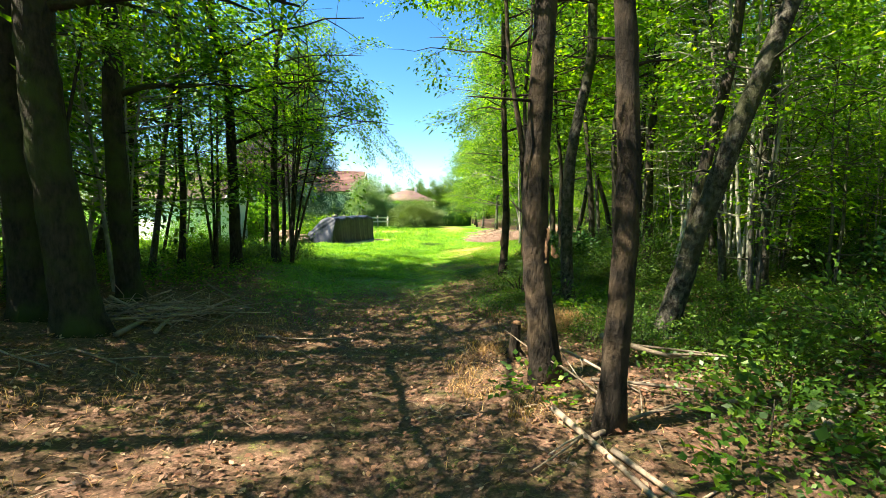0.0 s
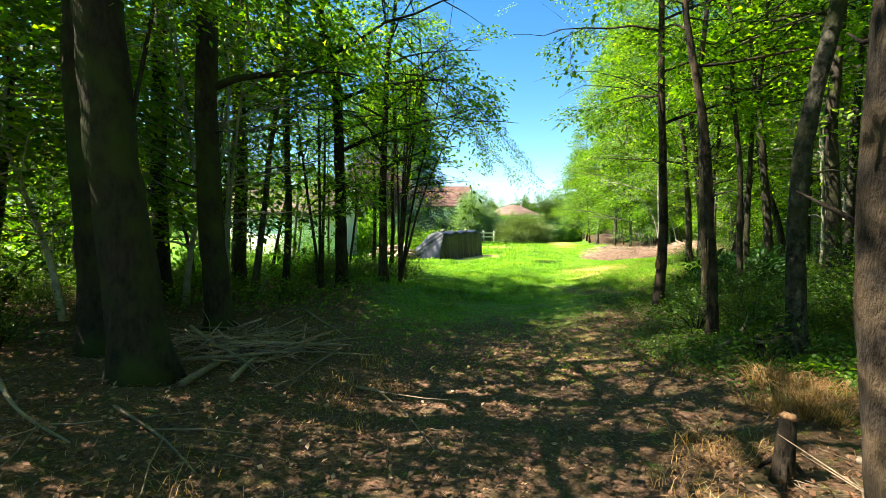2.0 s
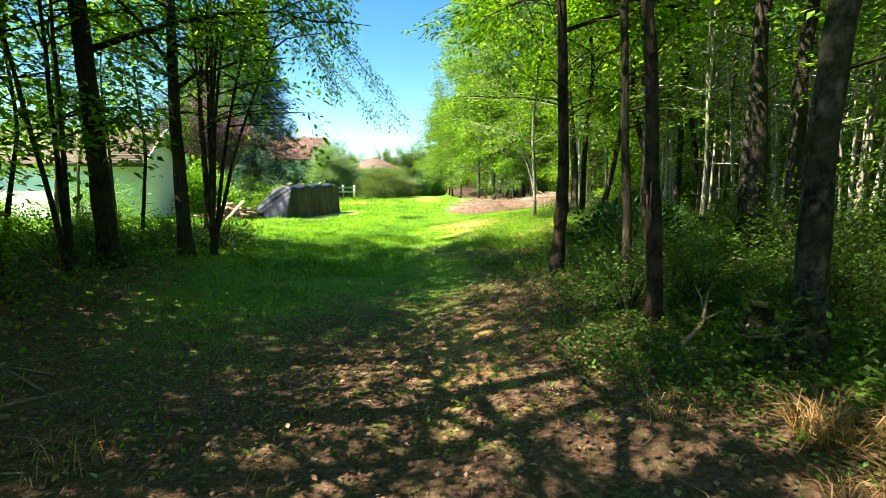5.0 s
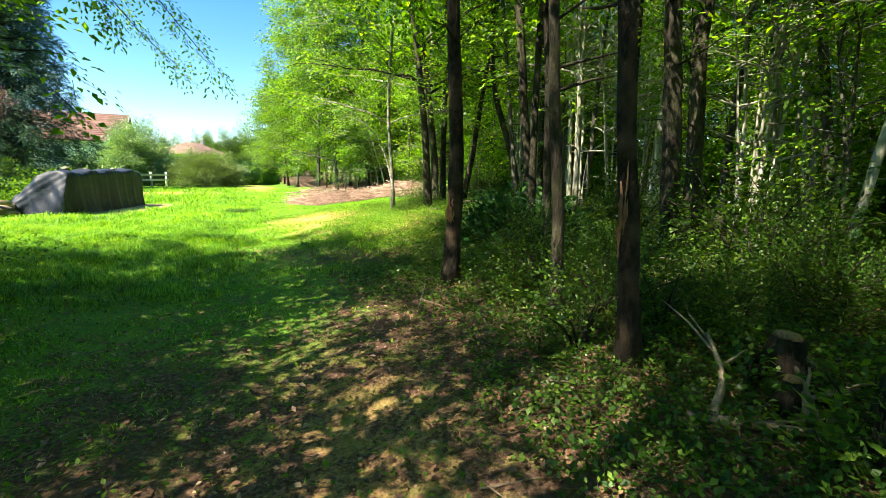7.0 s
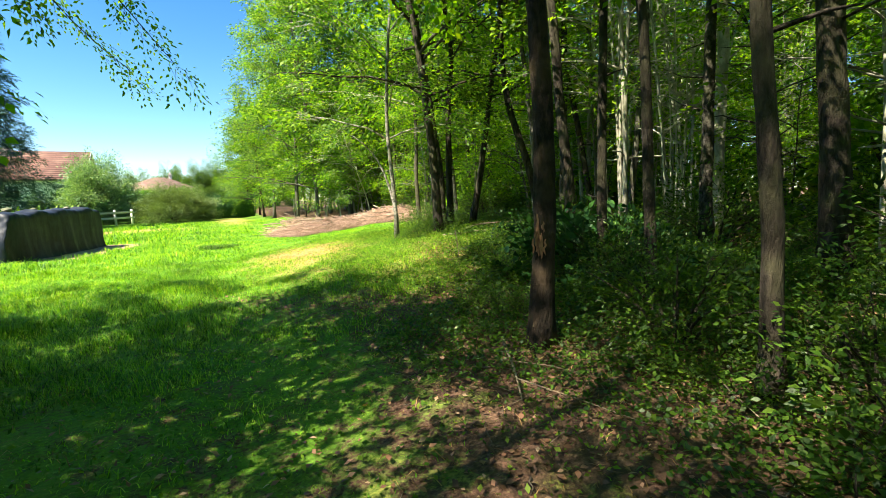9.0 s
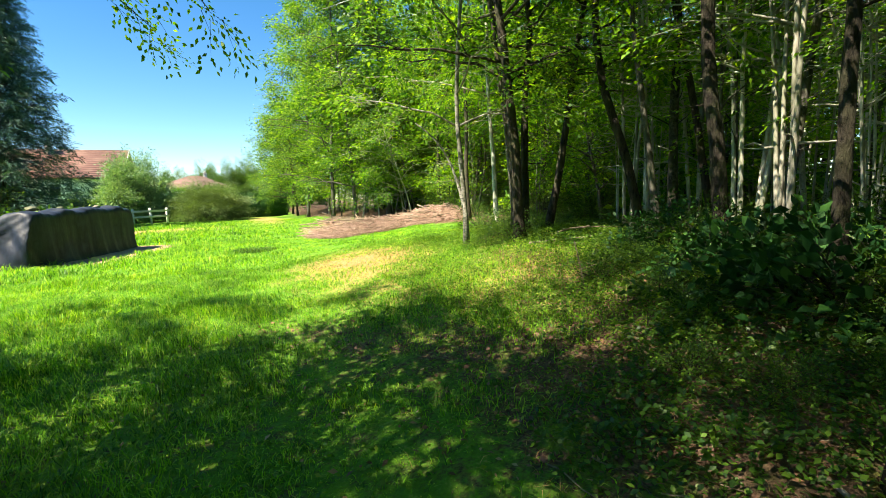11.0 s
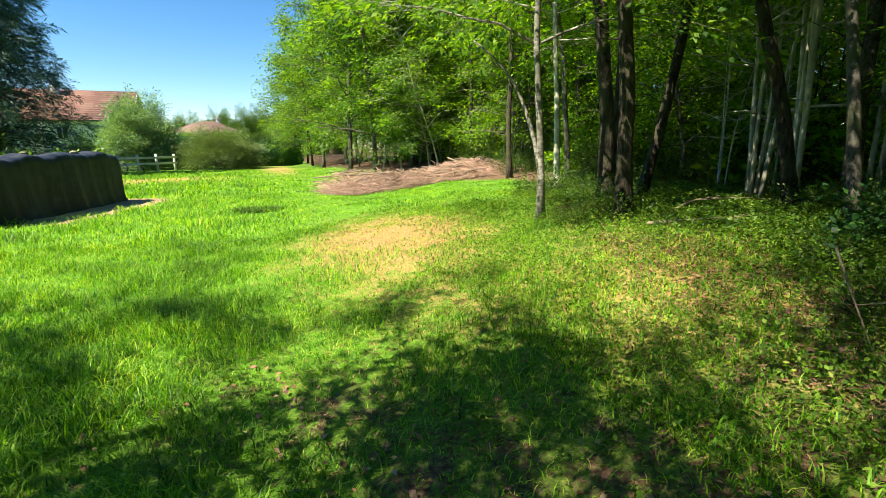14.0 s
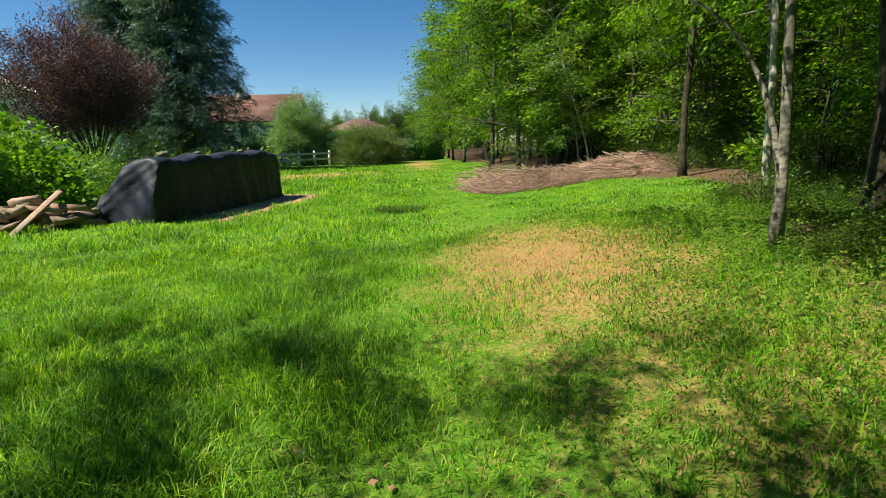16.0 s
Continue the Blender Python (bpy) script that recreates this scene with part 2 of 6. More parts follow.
class Geo:
    """Collects vertices and faces for one mesh."""

    def __init__(self):
        self.v, self.f, self.n = [], [], 0

    def add(self, v, f):
        v, f = np.asarray(v, float).reshape(-1, 3), np.asarray(f, int)
        self.v.append(v)
        self.f.append(f + self.n)
        self.n += len(v)
        return self

    def mesh(self, name, material, smooth=False):
        me = bpy.data.meshes.new(name)
        v = np.concatenate(self.v)
        loops = np.concatenate([f.ravel() for f in self.f])
        sizes = np.concatenate([np.full(len(f), f.shape[1]) for f in self.f])
        me.vertices.add(len(v))
        me.vertices.foreach_set("co", v.ravel().astype(np.float32))
        me.loops.add(len(loops))
        me.loops.foreach_set("vertex_index", loops.astype(np.int32))
        me.polygons.add(len(sizes))
        me.polygons.foreach_set("loop_start", np.concatenate([[0], np.cumsum(sizes)[:-1]]).astype(np.int32))
        if smooth:
            me.polygons.foreach_set("use_smooth", np.ones(len(sizes), bool))
        me.update(calc_edges=True)
        me.validate()
        me.materials.append(material)
        return me


def part(name, geo, material, parent, label="", smooth=False):
    """One mesh object under a thing or a part; geo may be a mesh that is shared."""
    me = geo.mesh(name, material, smooth) if isinstance(geo, Geo) else geo
    ob = new(name, me)
    ob.parent = parent
    return tagged(ob, label)


def thing(name, at, label, category, group="", kind="", rz=0.0):
    ob = new(name)
    ob.empty_display_size = 0.2
    ob.matrix_world = pose(*at, 0, 0, rz)
    return tagged(ob, label, category, group, kind)


def solid(name, geo, material, at, label, category, group="", kind="", smooth=False, rz=0.0):
    ob = new(name, geo.mesh(name, material, smooth))
    ob.matrix_world = pose(*at, 0, 0, rz)
    return tagged(ob, label, category, group, kind)


def tube(points, radii, sides=8, rng=None, rough=0.0):
    """A tapered tube along points, closed at both ends."""
    p = np.asarray(points, float)
    r = np.asarray(radii, float)
    t = np.gradient(p, axis=0)
    t /= np.linalg.norm(t, axis=1)[:, None] + 1e-9
    ref = np.array([0.0, 0, 1]) if abs(t[0, 2]) < 0.7 else np.array([1.0, 0, 0])
    u = np.cross(t, ref)
    u /= np.linalg.norm(u, axis=1)[:, None] + 1e-9
    w = np.cross(t, u)
    a = np.arange(sides) * 2 * np.pi / sides
    rr = r[:, None] * np.ones(sides)
    if rng is not None and rough:
        rr = rr * (1 + rng.uniform(-rough, rough, (len(p), sides)))
    v = p[:, None, :] + rr[:, :, None] * (np.cos(a)[None, :, None] * u[:, None, :] + np.sin(a)[None, :, None] * w[:, None, :])
    n, i, j = len(p), *np.meshgrid(np.arange(len(p) - 1), np.arange(sides), indexing="ij")
    k = (j + 1) % sides
    f = np.stack([i * sides + j, i * sides + k, (i + 1) * sides + k, (i + 1) * sides + j], -1).reshape(-1, 4)
    v = v.reshape(-1, 3)
    top = [[(n - 1) * sides + q for q in range(sides)]]
    base = [[q for q in range(sides)][::-1]]
    return v, f, top, base


def add_tube(geo, points, radii, sides=8, rng=None, rough=0.0):
    v, f, top, base = tube(points, radii, sides, rng, rough)
    n0 = geo.n
    geo.add(v, f)
    geo.f.append(np.asarray(top) + n0)
    geo.f.append(np.asarray(base) + n0)


def box(geo, x0, x1, y0, y1, z0, z1):
    v = [(x, y, z) for z in (z0, z1) for y in (y0, y1) for x in (x0, x1)]
    geo.add(v, [(0, 2, 3, 1), (4, 5, 7, 6), (0, 1, 5, 4), (2, 6, 7, 3), (0, 4, 6, 2), (1, 3, 7, 5)])


def turned_box(geo, size, m):
    """A box with bevelled-off long edges, at the pose m."""
    sx, sy, sz = (s / 2 for s in size)
    c = min(sy, sz) * 0.22
    ring = [(-sy + c, -sz), (sy - c, -sz), (sy, -sz + c), (sy, sz - c), (sy - c, sz), (-sy + c, sz), (-sy, sz - c), (-sy, -sz + c)]
    v = [m @ Vector((x, y, z)) for x in (-sx, sx) for y, z in ring]
    n0 = geo.n
    geo.add(v, [(i, (i + 1) % 8, 8 + (i + 1) % 8, 8 + i) for i in range(8)])
    geo.f.append(np.array([[7, 6, 5, 4, 3, 2, 1, 0], [8, 9, 10, 11, 12, 13, 14, 15]]) + n0)


def smoothstep(a, b, v):
    t = np.clip((np.asarray(v, float) - a) / (b - a), 0, 1)
    return t * t * (3 - 2 * t)


def ground_height(x, y):
    """The lie of the land: a slight fall along the walk, a bank on either side."""
    x, y = np.asarray(x, float), np.asarray(y, float)
    near = 1 - smoothstep(19, 30, y)
    right = 0.155 * np.clip(x + 0.4, 0, 4.4)
    far = 0.12 * np.clip(x - 3, 0, 6)
    z = -0.3 * smoothstep(0, 8, y) - 0.1 * smoothstep(12, 32, y)
    z = z + 0.32 * smoothstep(1.8, 4.6, -x) * (1 - smoothstep(13, 17, y))
    z = z + right * near * (0.45 + 0.55 * smoothstep(0, 6, y)) + far * (1 - near)
    rough = 0.018 * np.sin(2.3 * x + 1.1 * y) * np.sin(1.7 * y - 0.8 * x) + 0.012 * np.sin(5.1 * x - 2.2 * y + 1) * np.sin(4.3 * y + 1.9 * x)
    return z + rough * (1 - smoothstep(40, 60, np.hypot(x, y - 15)))


def gz(x, y):
    return float(ground_height(x, y))

# ---- the ground ----


def grid_line(lo, hi, step, far_lo, far_hi, growth=1.22):
    mid = list(np.arange(lo, hi + 1e-6, step))
    a, d = [], step
    while (a[-1] if a else lo) > far_lo:
        d *= growth
        a.append((a[-1] if a else lo) - d)
    b, d = [], step
    while (b[-1] if b else hi) < far_hi:
        d *= growth
        b.append((b[-1] if b else hi) + d)
    return np.array(a[::-1] + mid + b)


def grass_cover(x, y):
    """How much turf grows at a place, 0 to 1."""
    field = smoothstep(13.0, 17.5, y + 0.9 * np.sin(1.3 * x) + 0.9 * np.clip(-x - 0.6, 0, 3)) * (1 - smoothstep(2.4, 3.6, x - 0.85 * np.clip(y - 18.6, 0, 4.6) + 0.11 * np.clip(y - 31, 0, 20) + 0.4 * np.sin(0.9 * y)))
    verge = smoothstep(7.0, 12.0, y + 0.7 * np.sin(1.9 * x + 0.6)) * smoothstep(-1.5, 0.5, -x + 0.35 * np.sin(1.1 * y)) * (1 - smoothstep(3.4, 5.2, -x) * (1 - smoothstep(13, 16, y)))
    left = smoothstep(13.5, 16.5, y) * smoothstep(0.5, 2, -x)
    return np.clip(np.maximum(np.maximum(field, 0.75 * verge), left), 0, 1)


def dry_cover(x, y):
    a = 0.95 * np.exp(-(((x - 1.45) / 1.6) ** 2 + ((y - 19.6) / 2.5) ** 2) ** 1.2)
    # sandy weedy ground, its pale colour also carrying the sunlit patches
    b = 0.58 * np.exp(-(((x - 2.5) / 1.9) ** 2 + ((y - 15.7) / 1.7) ** 2))
    c = 0.62 * np.exp(-(((x + 0.1) / 0.7) ** 2 + ((y - 8.8) / 1.4) ** 2))
    strip = 1.0 * np.exp(-((y - 43.0 - 0.25 * x) / 2.6) ** 2) * smoothstep(-12, -9, x) * (1 - smoothstep(-3, 0.5, x))
    end = 0.8 * np.exp(-(((x - 1.4) / 1.6) ** 2 + ((y - 52) / 9) ** 2))
    return np.clip(a + b + c + strip + end, 0, 1)


def soil_cover(x, y):
    d = np.array([0.23, 0.973])
    s = (x + 5.5) * d[0] + (y - 25.0) * d[1]
    off = (x + 5.5) * d[1] - (y - 25.0) * d[0]
    strip = smoothstep(-0.2, 1.5, s) * (1 - smoothstep(5.9, 7.3, s)) * smoothstep(-2.2, -1.6, off) * (1 - smoothstep(0.9, 1.5, off))
    brush = 0.8 * np.exp(-(((x - 5.0) / 3.0) ** 2 + ((y - 30.3) / 1.0) ** 2) ** 2)
    drive = 0.95 * np.exp(-(((x + 9.6) / 1.6) ** 2 + ((y - 46) / 3.6) ** 2) ** 2)
    return np.clip(strip + brush + drive, 0, 1)


gx, gy = grid_line(-9, 9, 0.14, -900, 900), grid_line(-3, 36, 0.14, -700, 1200)
X, Y = np.meshgrid(gx, gy)
rg = np.random.default_rng(3)
Z = ground_height(X, Y) + rg.normal(0, 0.006, X.shape) * (np.hypot(X, Y - 14) < 25)
nx, ny = len(gx), len(gy)
I, J = np.meshgrid(np.arange(nx - 1), np.arange(ny - 1))
gf = np.stack([J * nx + I, J * nx + I + 1, (J + 1) * nx + I + 1, (J + 1) * nx + I], -1).reshape(-1, 4)
ground = new("ground", Geo().add(np.stack([X, Y, Z], -1), gf).mesh("ground", GROUND, True))
tagged(ground, "woodland floor of brown leaf litter passing into a mown green meadow", "ground", kind="structure")
cover = ground.data.color_attributes.new("cover", "FLOAT_COLOR", "POINT")
far_green = smoothstep(30, 40, np.hypot(X, Y - 15)) * (X < 2 + 0.02 * Y)
cover.data.foreach_set("color", np.stack([np.maximum(grass_cover(X, Y), far_green), dry_cover(X, Y), soil_cover(X, Y), np.ones_like(X)], -1).ravel().astype(np.float32))

# ---- foliage ----


def spray_template(rng, k, leaf_l, leaf_w, spread=0.34, lift=0.06):
    """A twig one metre long with k leaves in a loose flat fan; a leaf is a folded blade with four corners."""
    v = []
    for i in range(k):
        t = 0.12 + 0.88 * (i + rng.uniform(0, 0.8)) / k
        side = 1 if i % 2 else -1
        y = side * rng.uniform(0, spread) * (1.15 - t * 0.6)
        p = np.array([t - 0.25 * abs(y), y, rng.normal(0, lift) - 0.16 * t * t])
        a = side * rng.uniform(0.2, 1.15)
        u = np.array([math.cos(a), math.sin(a), rng.normal(-0.18, 0.28)])
        u /= np.linalg.norm(u)
        n = np.array([rng.normal(0, 0.35), rng.normal(0, 0.35), 1.0])
        s = np.cross(n, u)
        s /= np.linalg.norm(s)
        n = np.cross(u, s)
        l = leaf_l * rng.uniform(0.7, 1.25)
        w = leaf_w * rng.uniform(0.8, 1.2)
        v += [p, p + u * l * 0.42 + s * w / 2 + n * w * 0.14, p + u * l - n * l * 0.08, p + u * l * 0.42 - s * w / 2 + n * w * 0.14]
    return np.array(v)


def fan_out(geo, rng, origins, dirs, templates, scale, tilt=0.35):
    """Places spray templates at origins, pointing along dirs."""
    o, d = np.asarray(origins, float), np.asarray(dirs, float)
    d = d / (np.linalg.norm(d, axis=1)[:, None] + 1e-9)
    up = rng.normal(0, tilt, d.shape) + np.array([0, 0, 1.0])
    y = np.cross(up, d)
    y /= np.linalg.norm(y, axis=1)[:, None] + 1e-9
    z = np.cross(d, y)
    sc = scale * rng.uniform(0.75, 1.25, len(o))
    pick = rng.integers(0, len(templates), len(o))
    for q, t in enumerate(templates):
        m = pick == q
        if m.any():
            v = o[m][:, None, :] + sc[m][:, None, None] * (t[None, :, 0:1] * d[m][:, None, :] + t[None, :, 1:2] * y[m][:, None, :] + t[None, :, 2:3] * z[m][:, None, :])
            n = v.shape[0] * v.shape[1]
            geo.add(v.reshape(-1, 3), np.arange(n).reshape(-1, 4))


def twigs(geo, origins, dirs, length, r=0.005):
    """Thin three-sided spikes that carry the leaves."""
    o, d = np.asarray(origins, float), np.asarray(dirs, float)
    d = d / (np.linalg.norm(d, axis=1)[:, None] + 1e-9)
    s = np.cross(d, [0.13, 0.2, 0.97])
    s /= np.linalg.norm(s, axis=1)[:, None] + 1e-9
    w = np.cross(d, s)
    v = np.stack([o + r * s, o - r * 0.5 * s + r * 0.87 * w, o - r * 0.5 * s - r * 0.87 * w, o + d * length + np.array([0, 0, -0.08 * length])], 1)
    k = np.arange(len(o))[:, None] * 4
    geo.add(v.reshape(-1, 3), np.concatenate([k + np.array(f) for f in ((0, 1, 3), (1, 2, 3), (2, 0, 3))]))


trng = np.random.default_rng(11)
BEECH = [spray_template(trng, 20, 0.125, 0.072) for _ in range(5)]
FINE = [spray_template(trng, 22, 0.12, 0.06, 0.4, 0.12) for _ in range(5)]
BROAD = [spray_template(trng, 11, 0.26, 0.16, 0.3, 0.1) for _ in range(5)]
NEEDLES = [spray_template(trng, 26, 0.26, 0.05, 0.3, 0.05) for _ in range(4)]


def polyline(pts, n):
    """n points along a smooth curve through pts."""
    p = np.asarray(pts, float)
    t = np.concatenate([[0], np.cumsum(np.linalg.norm(np.diff(p, axis=0), axis=1))])
    q = np.linspace(0, t[-1], n)
    out = np.stack([np.interp(q, t, p[:, k]) for k in range(3)], -1)
    for _ in range(2):
        out[1:-1] = 0.25 * out[:-2] + 0.5 * out[1:-1] + 0.25 * out[2:]
    return out


def grow(seed, path, r0, height, crown_z, crown_r, limbs, sprays, spray_len=0.8, templates=BEECH, profile="high", sides=10, reach=(0, 0), extra=(), stubs=0, flare=1.5, clump=0.26, rings=2.2):
    """Wood and leaves of a broad-leaved tree; path: points of the trunk from its base at the origin."""
    rng = np.random.default_rng(seed)
    wood, leaf = Geo(), Geo()
    pts = [np.array(p, float) for p in path]
    d = pts[-1] - pts[-2]
    d = d / np.linalg.norm(d) * np.array([0.5, 0.5, 1])
    while pts[-1][2] < height:
        step = 1.2 * (d / np.linalg.norm(d)) + np.array([rng.normal(0, 0.12), rng.normal(0, 0.12), 0])
        pts.append(pts[-1] + step)
    trunk = polyline(pts, max(14, int(height * rings)))
    trunk[:, :2] += np.cumsum(rng.normal(0, 0.008 * 2.2 / rings, (len(trunk), 2)), 0)
    zz = np.clip(trunk[:, 2] / height, 0, 1)
    rad = r0 * (1 - 0.82 * zz ** 0.9) * (1 + (flare - 1) * np.exp(-np.clip(trunk[:, 2], 0, 9) / 0.16))
    trunk[0, 2] -= 0.12
    add_tube(wood, trunk, rad, sides, rng, 0.07)
    src, way, wt = [], [], []

    def limb(base, az, length, rise, r, n_side):
        k = 6
        t = np.linspace(0, 1, k)
        hor = np.array([math.cos(az), math.sin(az), 0.0])
        lat = np.array([-hor[1], hor[0], 0.0])
        wob = rng.normal(0, 0.10)
        p = base + length * (t[:, None] * hor + (rise * (t - 0.5 * t * t))[:, None] * np.array([0, 0, 1.0]) + (wob * t * t)[:, None] * lat)
        p[1:] += rng.normal(0, 0.03 * length * 0.4, (k - 1, 3))
        add_tube(wood, p, r * (1 - 0.85 * t) + 0.004, 5)
        for q in range(k):
            if t[q] > 0.3:
                src.append(p[q]), way.append(hor + lat * rng.normal(0, 0.5)), wt.append(t[q])
        for s in range(n_side):
            a = rng.uniform(0.25, 0.95)
            b = p[min(k - 1, int(a * k))]
            side = lat * (1 if s % 2 else -1) * rng.uniform(0.5, 1.0) + hor * rng.uniform(0.3, 0.8) + np.array([0, 0, rng.normal(0.05, 0.25)])
            side /= np.linalg.norm(side)
            ll = length * rng.uniform(0.22, 0.5) * (1.2 - a * 0.5)
            e = np.stack([b, b + side * ll * 0.5, b + side * ll + np.array([0, 0, -0.05 * ll])])
            add_tube(wood, e, [r * 0.35, r * 0.22, 0.004], 4)
            for q in np.linspace(0.3, 1.0, 4):
                src.append(b + side * ll * q), way.append(side + rng.normal(0, 0.35, 3) * np.array([1, 1, 0.3])), wt.append(0.7)

    for j in range(limbs):
        f = (j + rng.uniform(0, 0.9)) / limbs
        z = crown_z + (height * 0.96 - crown_z) * f
        q = int(np.argmin(abs(trunk[:, 2] - z)))
        if profile == "high":
            size = crown_r * (0.55 + 0.9 * math.sin(math.pi * min(1, 0.22 + 0.72 * f)) ** 1.2) * 0.75
        elif profile == "edge":
            size = crown_r * (1.0 - 0.62 * f ** 1.4)
        else:
            size = crown_r * (0.7 + 0.3 * math.sin(math.pi * f))
        az = j * 2.399 + rng.uniform(-0.5, 0.5)
        h = np.array([math.cos(az), math.sin(az)]) + np.array(reach) * (1 - 0.5 * f)
        size *= np.linalg.norm(h) * rng.uniform(0.75, 1.15)
        limb(trunk[q], math.atan2(h[1], h[0]), size, rng.uniform(0.15, 0.7) + 0.5 * f, max(0.012, rad[q] * 0.42), 5)
    for line in extra:
        p = polyline(line, 14)
        add_tube(wood, p, np.linspace(0.022, 0.004, 14), 5)
        o, d = [], []
        for q in range(5, 14):
            for _ in range(5):
                side = (p[q] - p[q - 1]) / np.linalg.norm(p[q] - p[q - 1]) + rng.normal(0, 0.45, 3) * np.array([1, 1, 0.5])
                o.append(p[q] + rng.normal(0, 0.07, 3)), d.append(side)
        fan_out(leaf, rng, o, d, templates, 0.42)
        twigs(wood, o, d, 0.38, 0.003)
    for s in range(stubs):
        q = rng.integers(len(trunk) // 10 + 1, max(len(trunk) // 10 + 3, len(trunk) // 2))
        az = rng.uniform(0, 6.28)
        b = trunk[q]
        e = b + np.array([math.cos(az), math.sin(az), rng.uniform(-0.1, 0.6)]) * rng.uniform(0.2, 0.9)
        add_tube(wood, np.stack([b, 0.5 * (b + e) + rng.normal(0, 0.03, 3), e]), [0.016, 0.011, 0.004], 4)
    if sprays:
        src, way, wt = np.array(src), np.array(way), np.array(wt)
        wt = wt * (rng.uniform(0, 1, len(src)) < clump)
        pick = rng.choice(len(src), sprays, p=wt / wt.sum())
        o = src[pick] + rng.normal(0, 0.17, (sprays, 3))
        dd = way[pick] + rng.normal(0, 0.35, (sprays, 3)) * np.array([1, 1, 0.4]) + np.array([0, 0, -0.12])
        fan_out(leaf, rng, o, dd, templates, spray_len)
        twigs(wood, o, dd, spray_len * 0.9)
    return wood, leaf


def tree(name, at, wood, leaf, bark, green, label, group="woodland trees", category="tree"):
    ob = thing(name, at, label, category, group)
    part("trunk", wood, bark, ob, smooth=True)
    part("crown", leaf, green, ob)
    return ob


# trees that were placed one by one: base, trunk points above the base, radius, height, crown base, crown radius, limbs, sprays, reach
T_RIGHT = "young tree with rough bark at the edge of the wood"


def placed(seed, base, path, r, h, cz, cr, limbs, sprays, bark, label, reach=(0, 0), green=LEAF, extra=(), stubs=4, name="tree", flare=1.5, clump=0.17):
    at = (base[0], base[1], gz(base[0], base[1]))
    wood, leaf = grow(seed, [(0, 0, 0)] + [tuple(p) for p in path], r, h, cz, cr, limbs, sprays, sides=18, rings=6, reach=reach, extra=extra, stubs=stubs, flare=flare, clump=clump)
    return tree(name, at, wood, leaf, bark, green, label)


tree_a = placed(21, (0.97, 4.12), [(-0.12, 0.02, 0.97), (-0.15, 0.03, 1.86), (-0.12, 0.02, 2.8)], 0.128, 11, 4.2, 2.6, 14, 330, BARK_RED, "straight tree with flaking brown bark and a mossy foot", (0.5, 0.1))
tree_b = placed(22, (1.14, 3.05), [(0.03, -0.02, 0.75), (0.04, -0.02, 1.4), (0.02, -0.01, 2.05), (-0.03, 0, 2.75)], 0.088, 9.5, 3.8, 2.2, 12, 260, BARK_RED, "slim tree with flaking reddish bark beside fallen branches", (0.6, -0.1))
placed(23, (-3.98, 5.26), [(-0.08, -0.06, 1.0), (-0.17, -0.13, 1.9), (-0.23, -0.17, 3.0)], 0.225, 13, 3.4, 3.4, 18, 170, BARK_MOSS, "thick dark mossy tree with a forked trunk", (-0.1, 0.0),
       extra=[[(-0.1, -0.1, 1.75), (0.0, 0.0, 2.6), (0.2, 0.1, 3.8), (0.4, 0.2, 6.0)], [(-0.2, -0.15, 3.2), (0.3, -0.2, 3.15), (0.75, -0.3, 3.05)]])
placed(24, (-4.9, 5.72), [(-0.04, -0.03, 1.3), (-0.11, -0.1, 2.9)], 0.20, 12, 3.6, 3.2, 16, 150, BARK_MOSS, "thick dark mossy tree standing close behind another", (-0.2, 0.1))
placed(25, (-4.62, 7.12), [(-0.08, -0.05, 1.25), (-0.14, -0.09, 2.9)], 0.165, 12, 2.8, 3.0, 18, 165, BARK_MOSS, "dark upright tree above a heap of branches", (-0.2, 0.1))
placed(26, (-4.94, 11.65), [(-0.07, -0.03, 2.3), (-0.16, -0.07, 4.6)], 0.14, 13.0, 2.6, 3.0, 22, 320, BARK, "slender dark tree on the bank", (0.1, 0.0))
placed(27, (-4.37, 12.74), [(-0.02, 0, 2.4), (0.03, 0.01, 5.3)], 0.115, 8.6, 2.4, 2.3, 18, 180, BARK, "slender dark tree with a bough hanging over the meadow", (-0.1, -0.1),
       extra=[[(0, 0, 5.0), (1.2, 0.9, 5.1), (2.2, 1.5, 4.3), (3.0, 2.1, 3.35), (3.45, 2.45, 2.85)], [(0, 0, 4.6), (1.0, 1.5, 5.0), (1.7, 2.4, 4.3), (2.4, 3.1, 3.3), (2.9, 3.5, 2.95)], [(0, 0, 5.6), (0.6, 0.9, 5.4), (1.5, 1.4, 4.4), (2.3, 1.7, 3.2)]])
placed(28, (1.62, 8.63), [(-0.02, 0.08, 0.8), (-0.08, 0.12, 1.5), (-0.13, 0.14, 2.3), (-0.22, 0.2, 3.1)], 0.070, 9, 3.4, 2.0, 12, 192, BARK_RED, "thin tree with a strip of bark torn off", (0.6, 0.1))
placed(29, (1.52, 11.2), [(0.03, 0.0, 0.95), (0.02, 0.0, 1.8), (-0.04, 0.02, 3.1)], 0.092, 10.5, 3.4, 2.6, 18, 460, BARK_RED, "upright tree with flaking bark and a mossy foot", (0.15, 0.7))
placed(30, (2.04, 7.38), [(-0.04, 0.02, 0.6), (-0.06, 0.03, 1.4), (-0.06, 0.03, 2.1), (-0.02, 0.0, 2.6)], 0.098, 13, 4.6, 3.0, 14, 188, BARK_MOTTLED, "grey tree with lichen-spotted bark and mossy roots", (0.6, 0.0), flare=1.8)
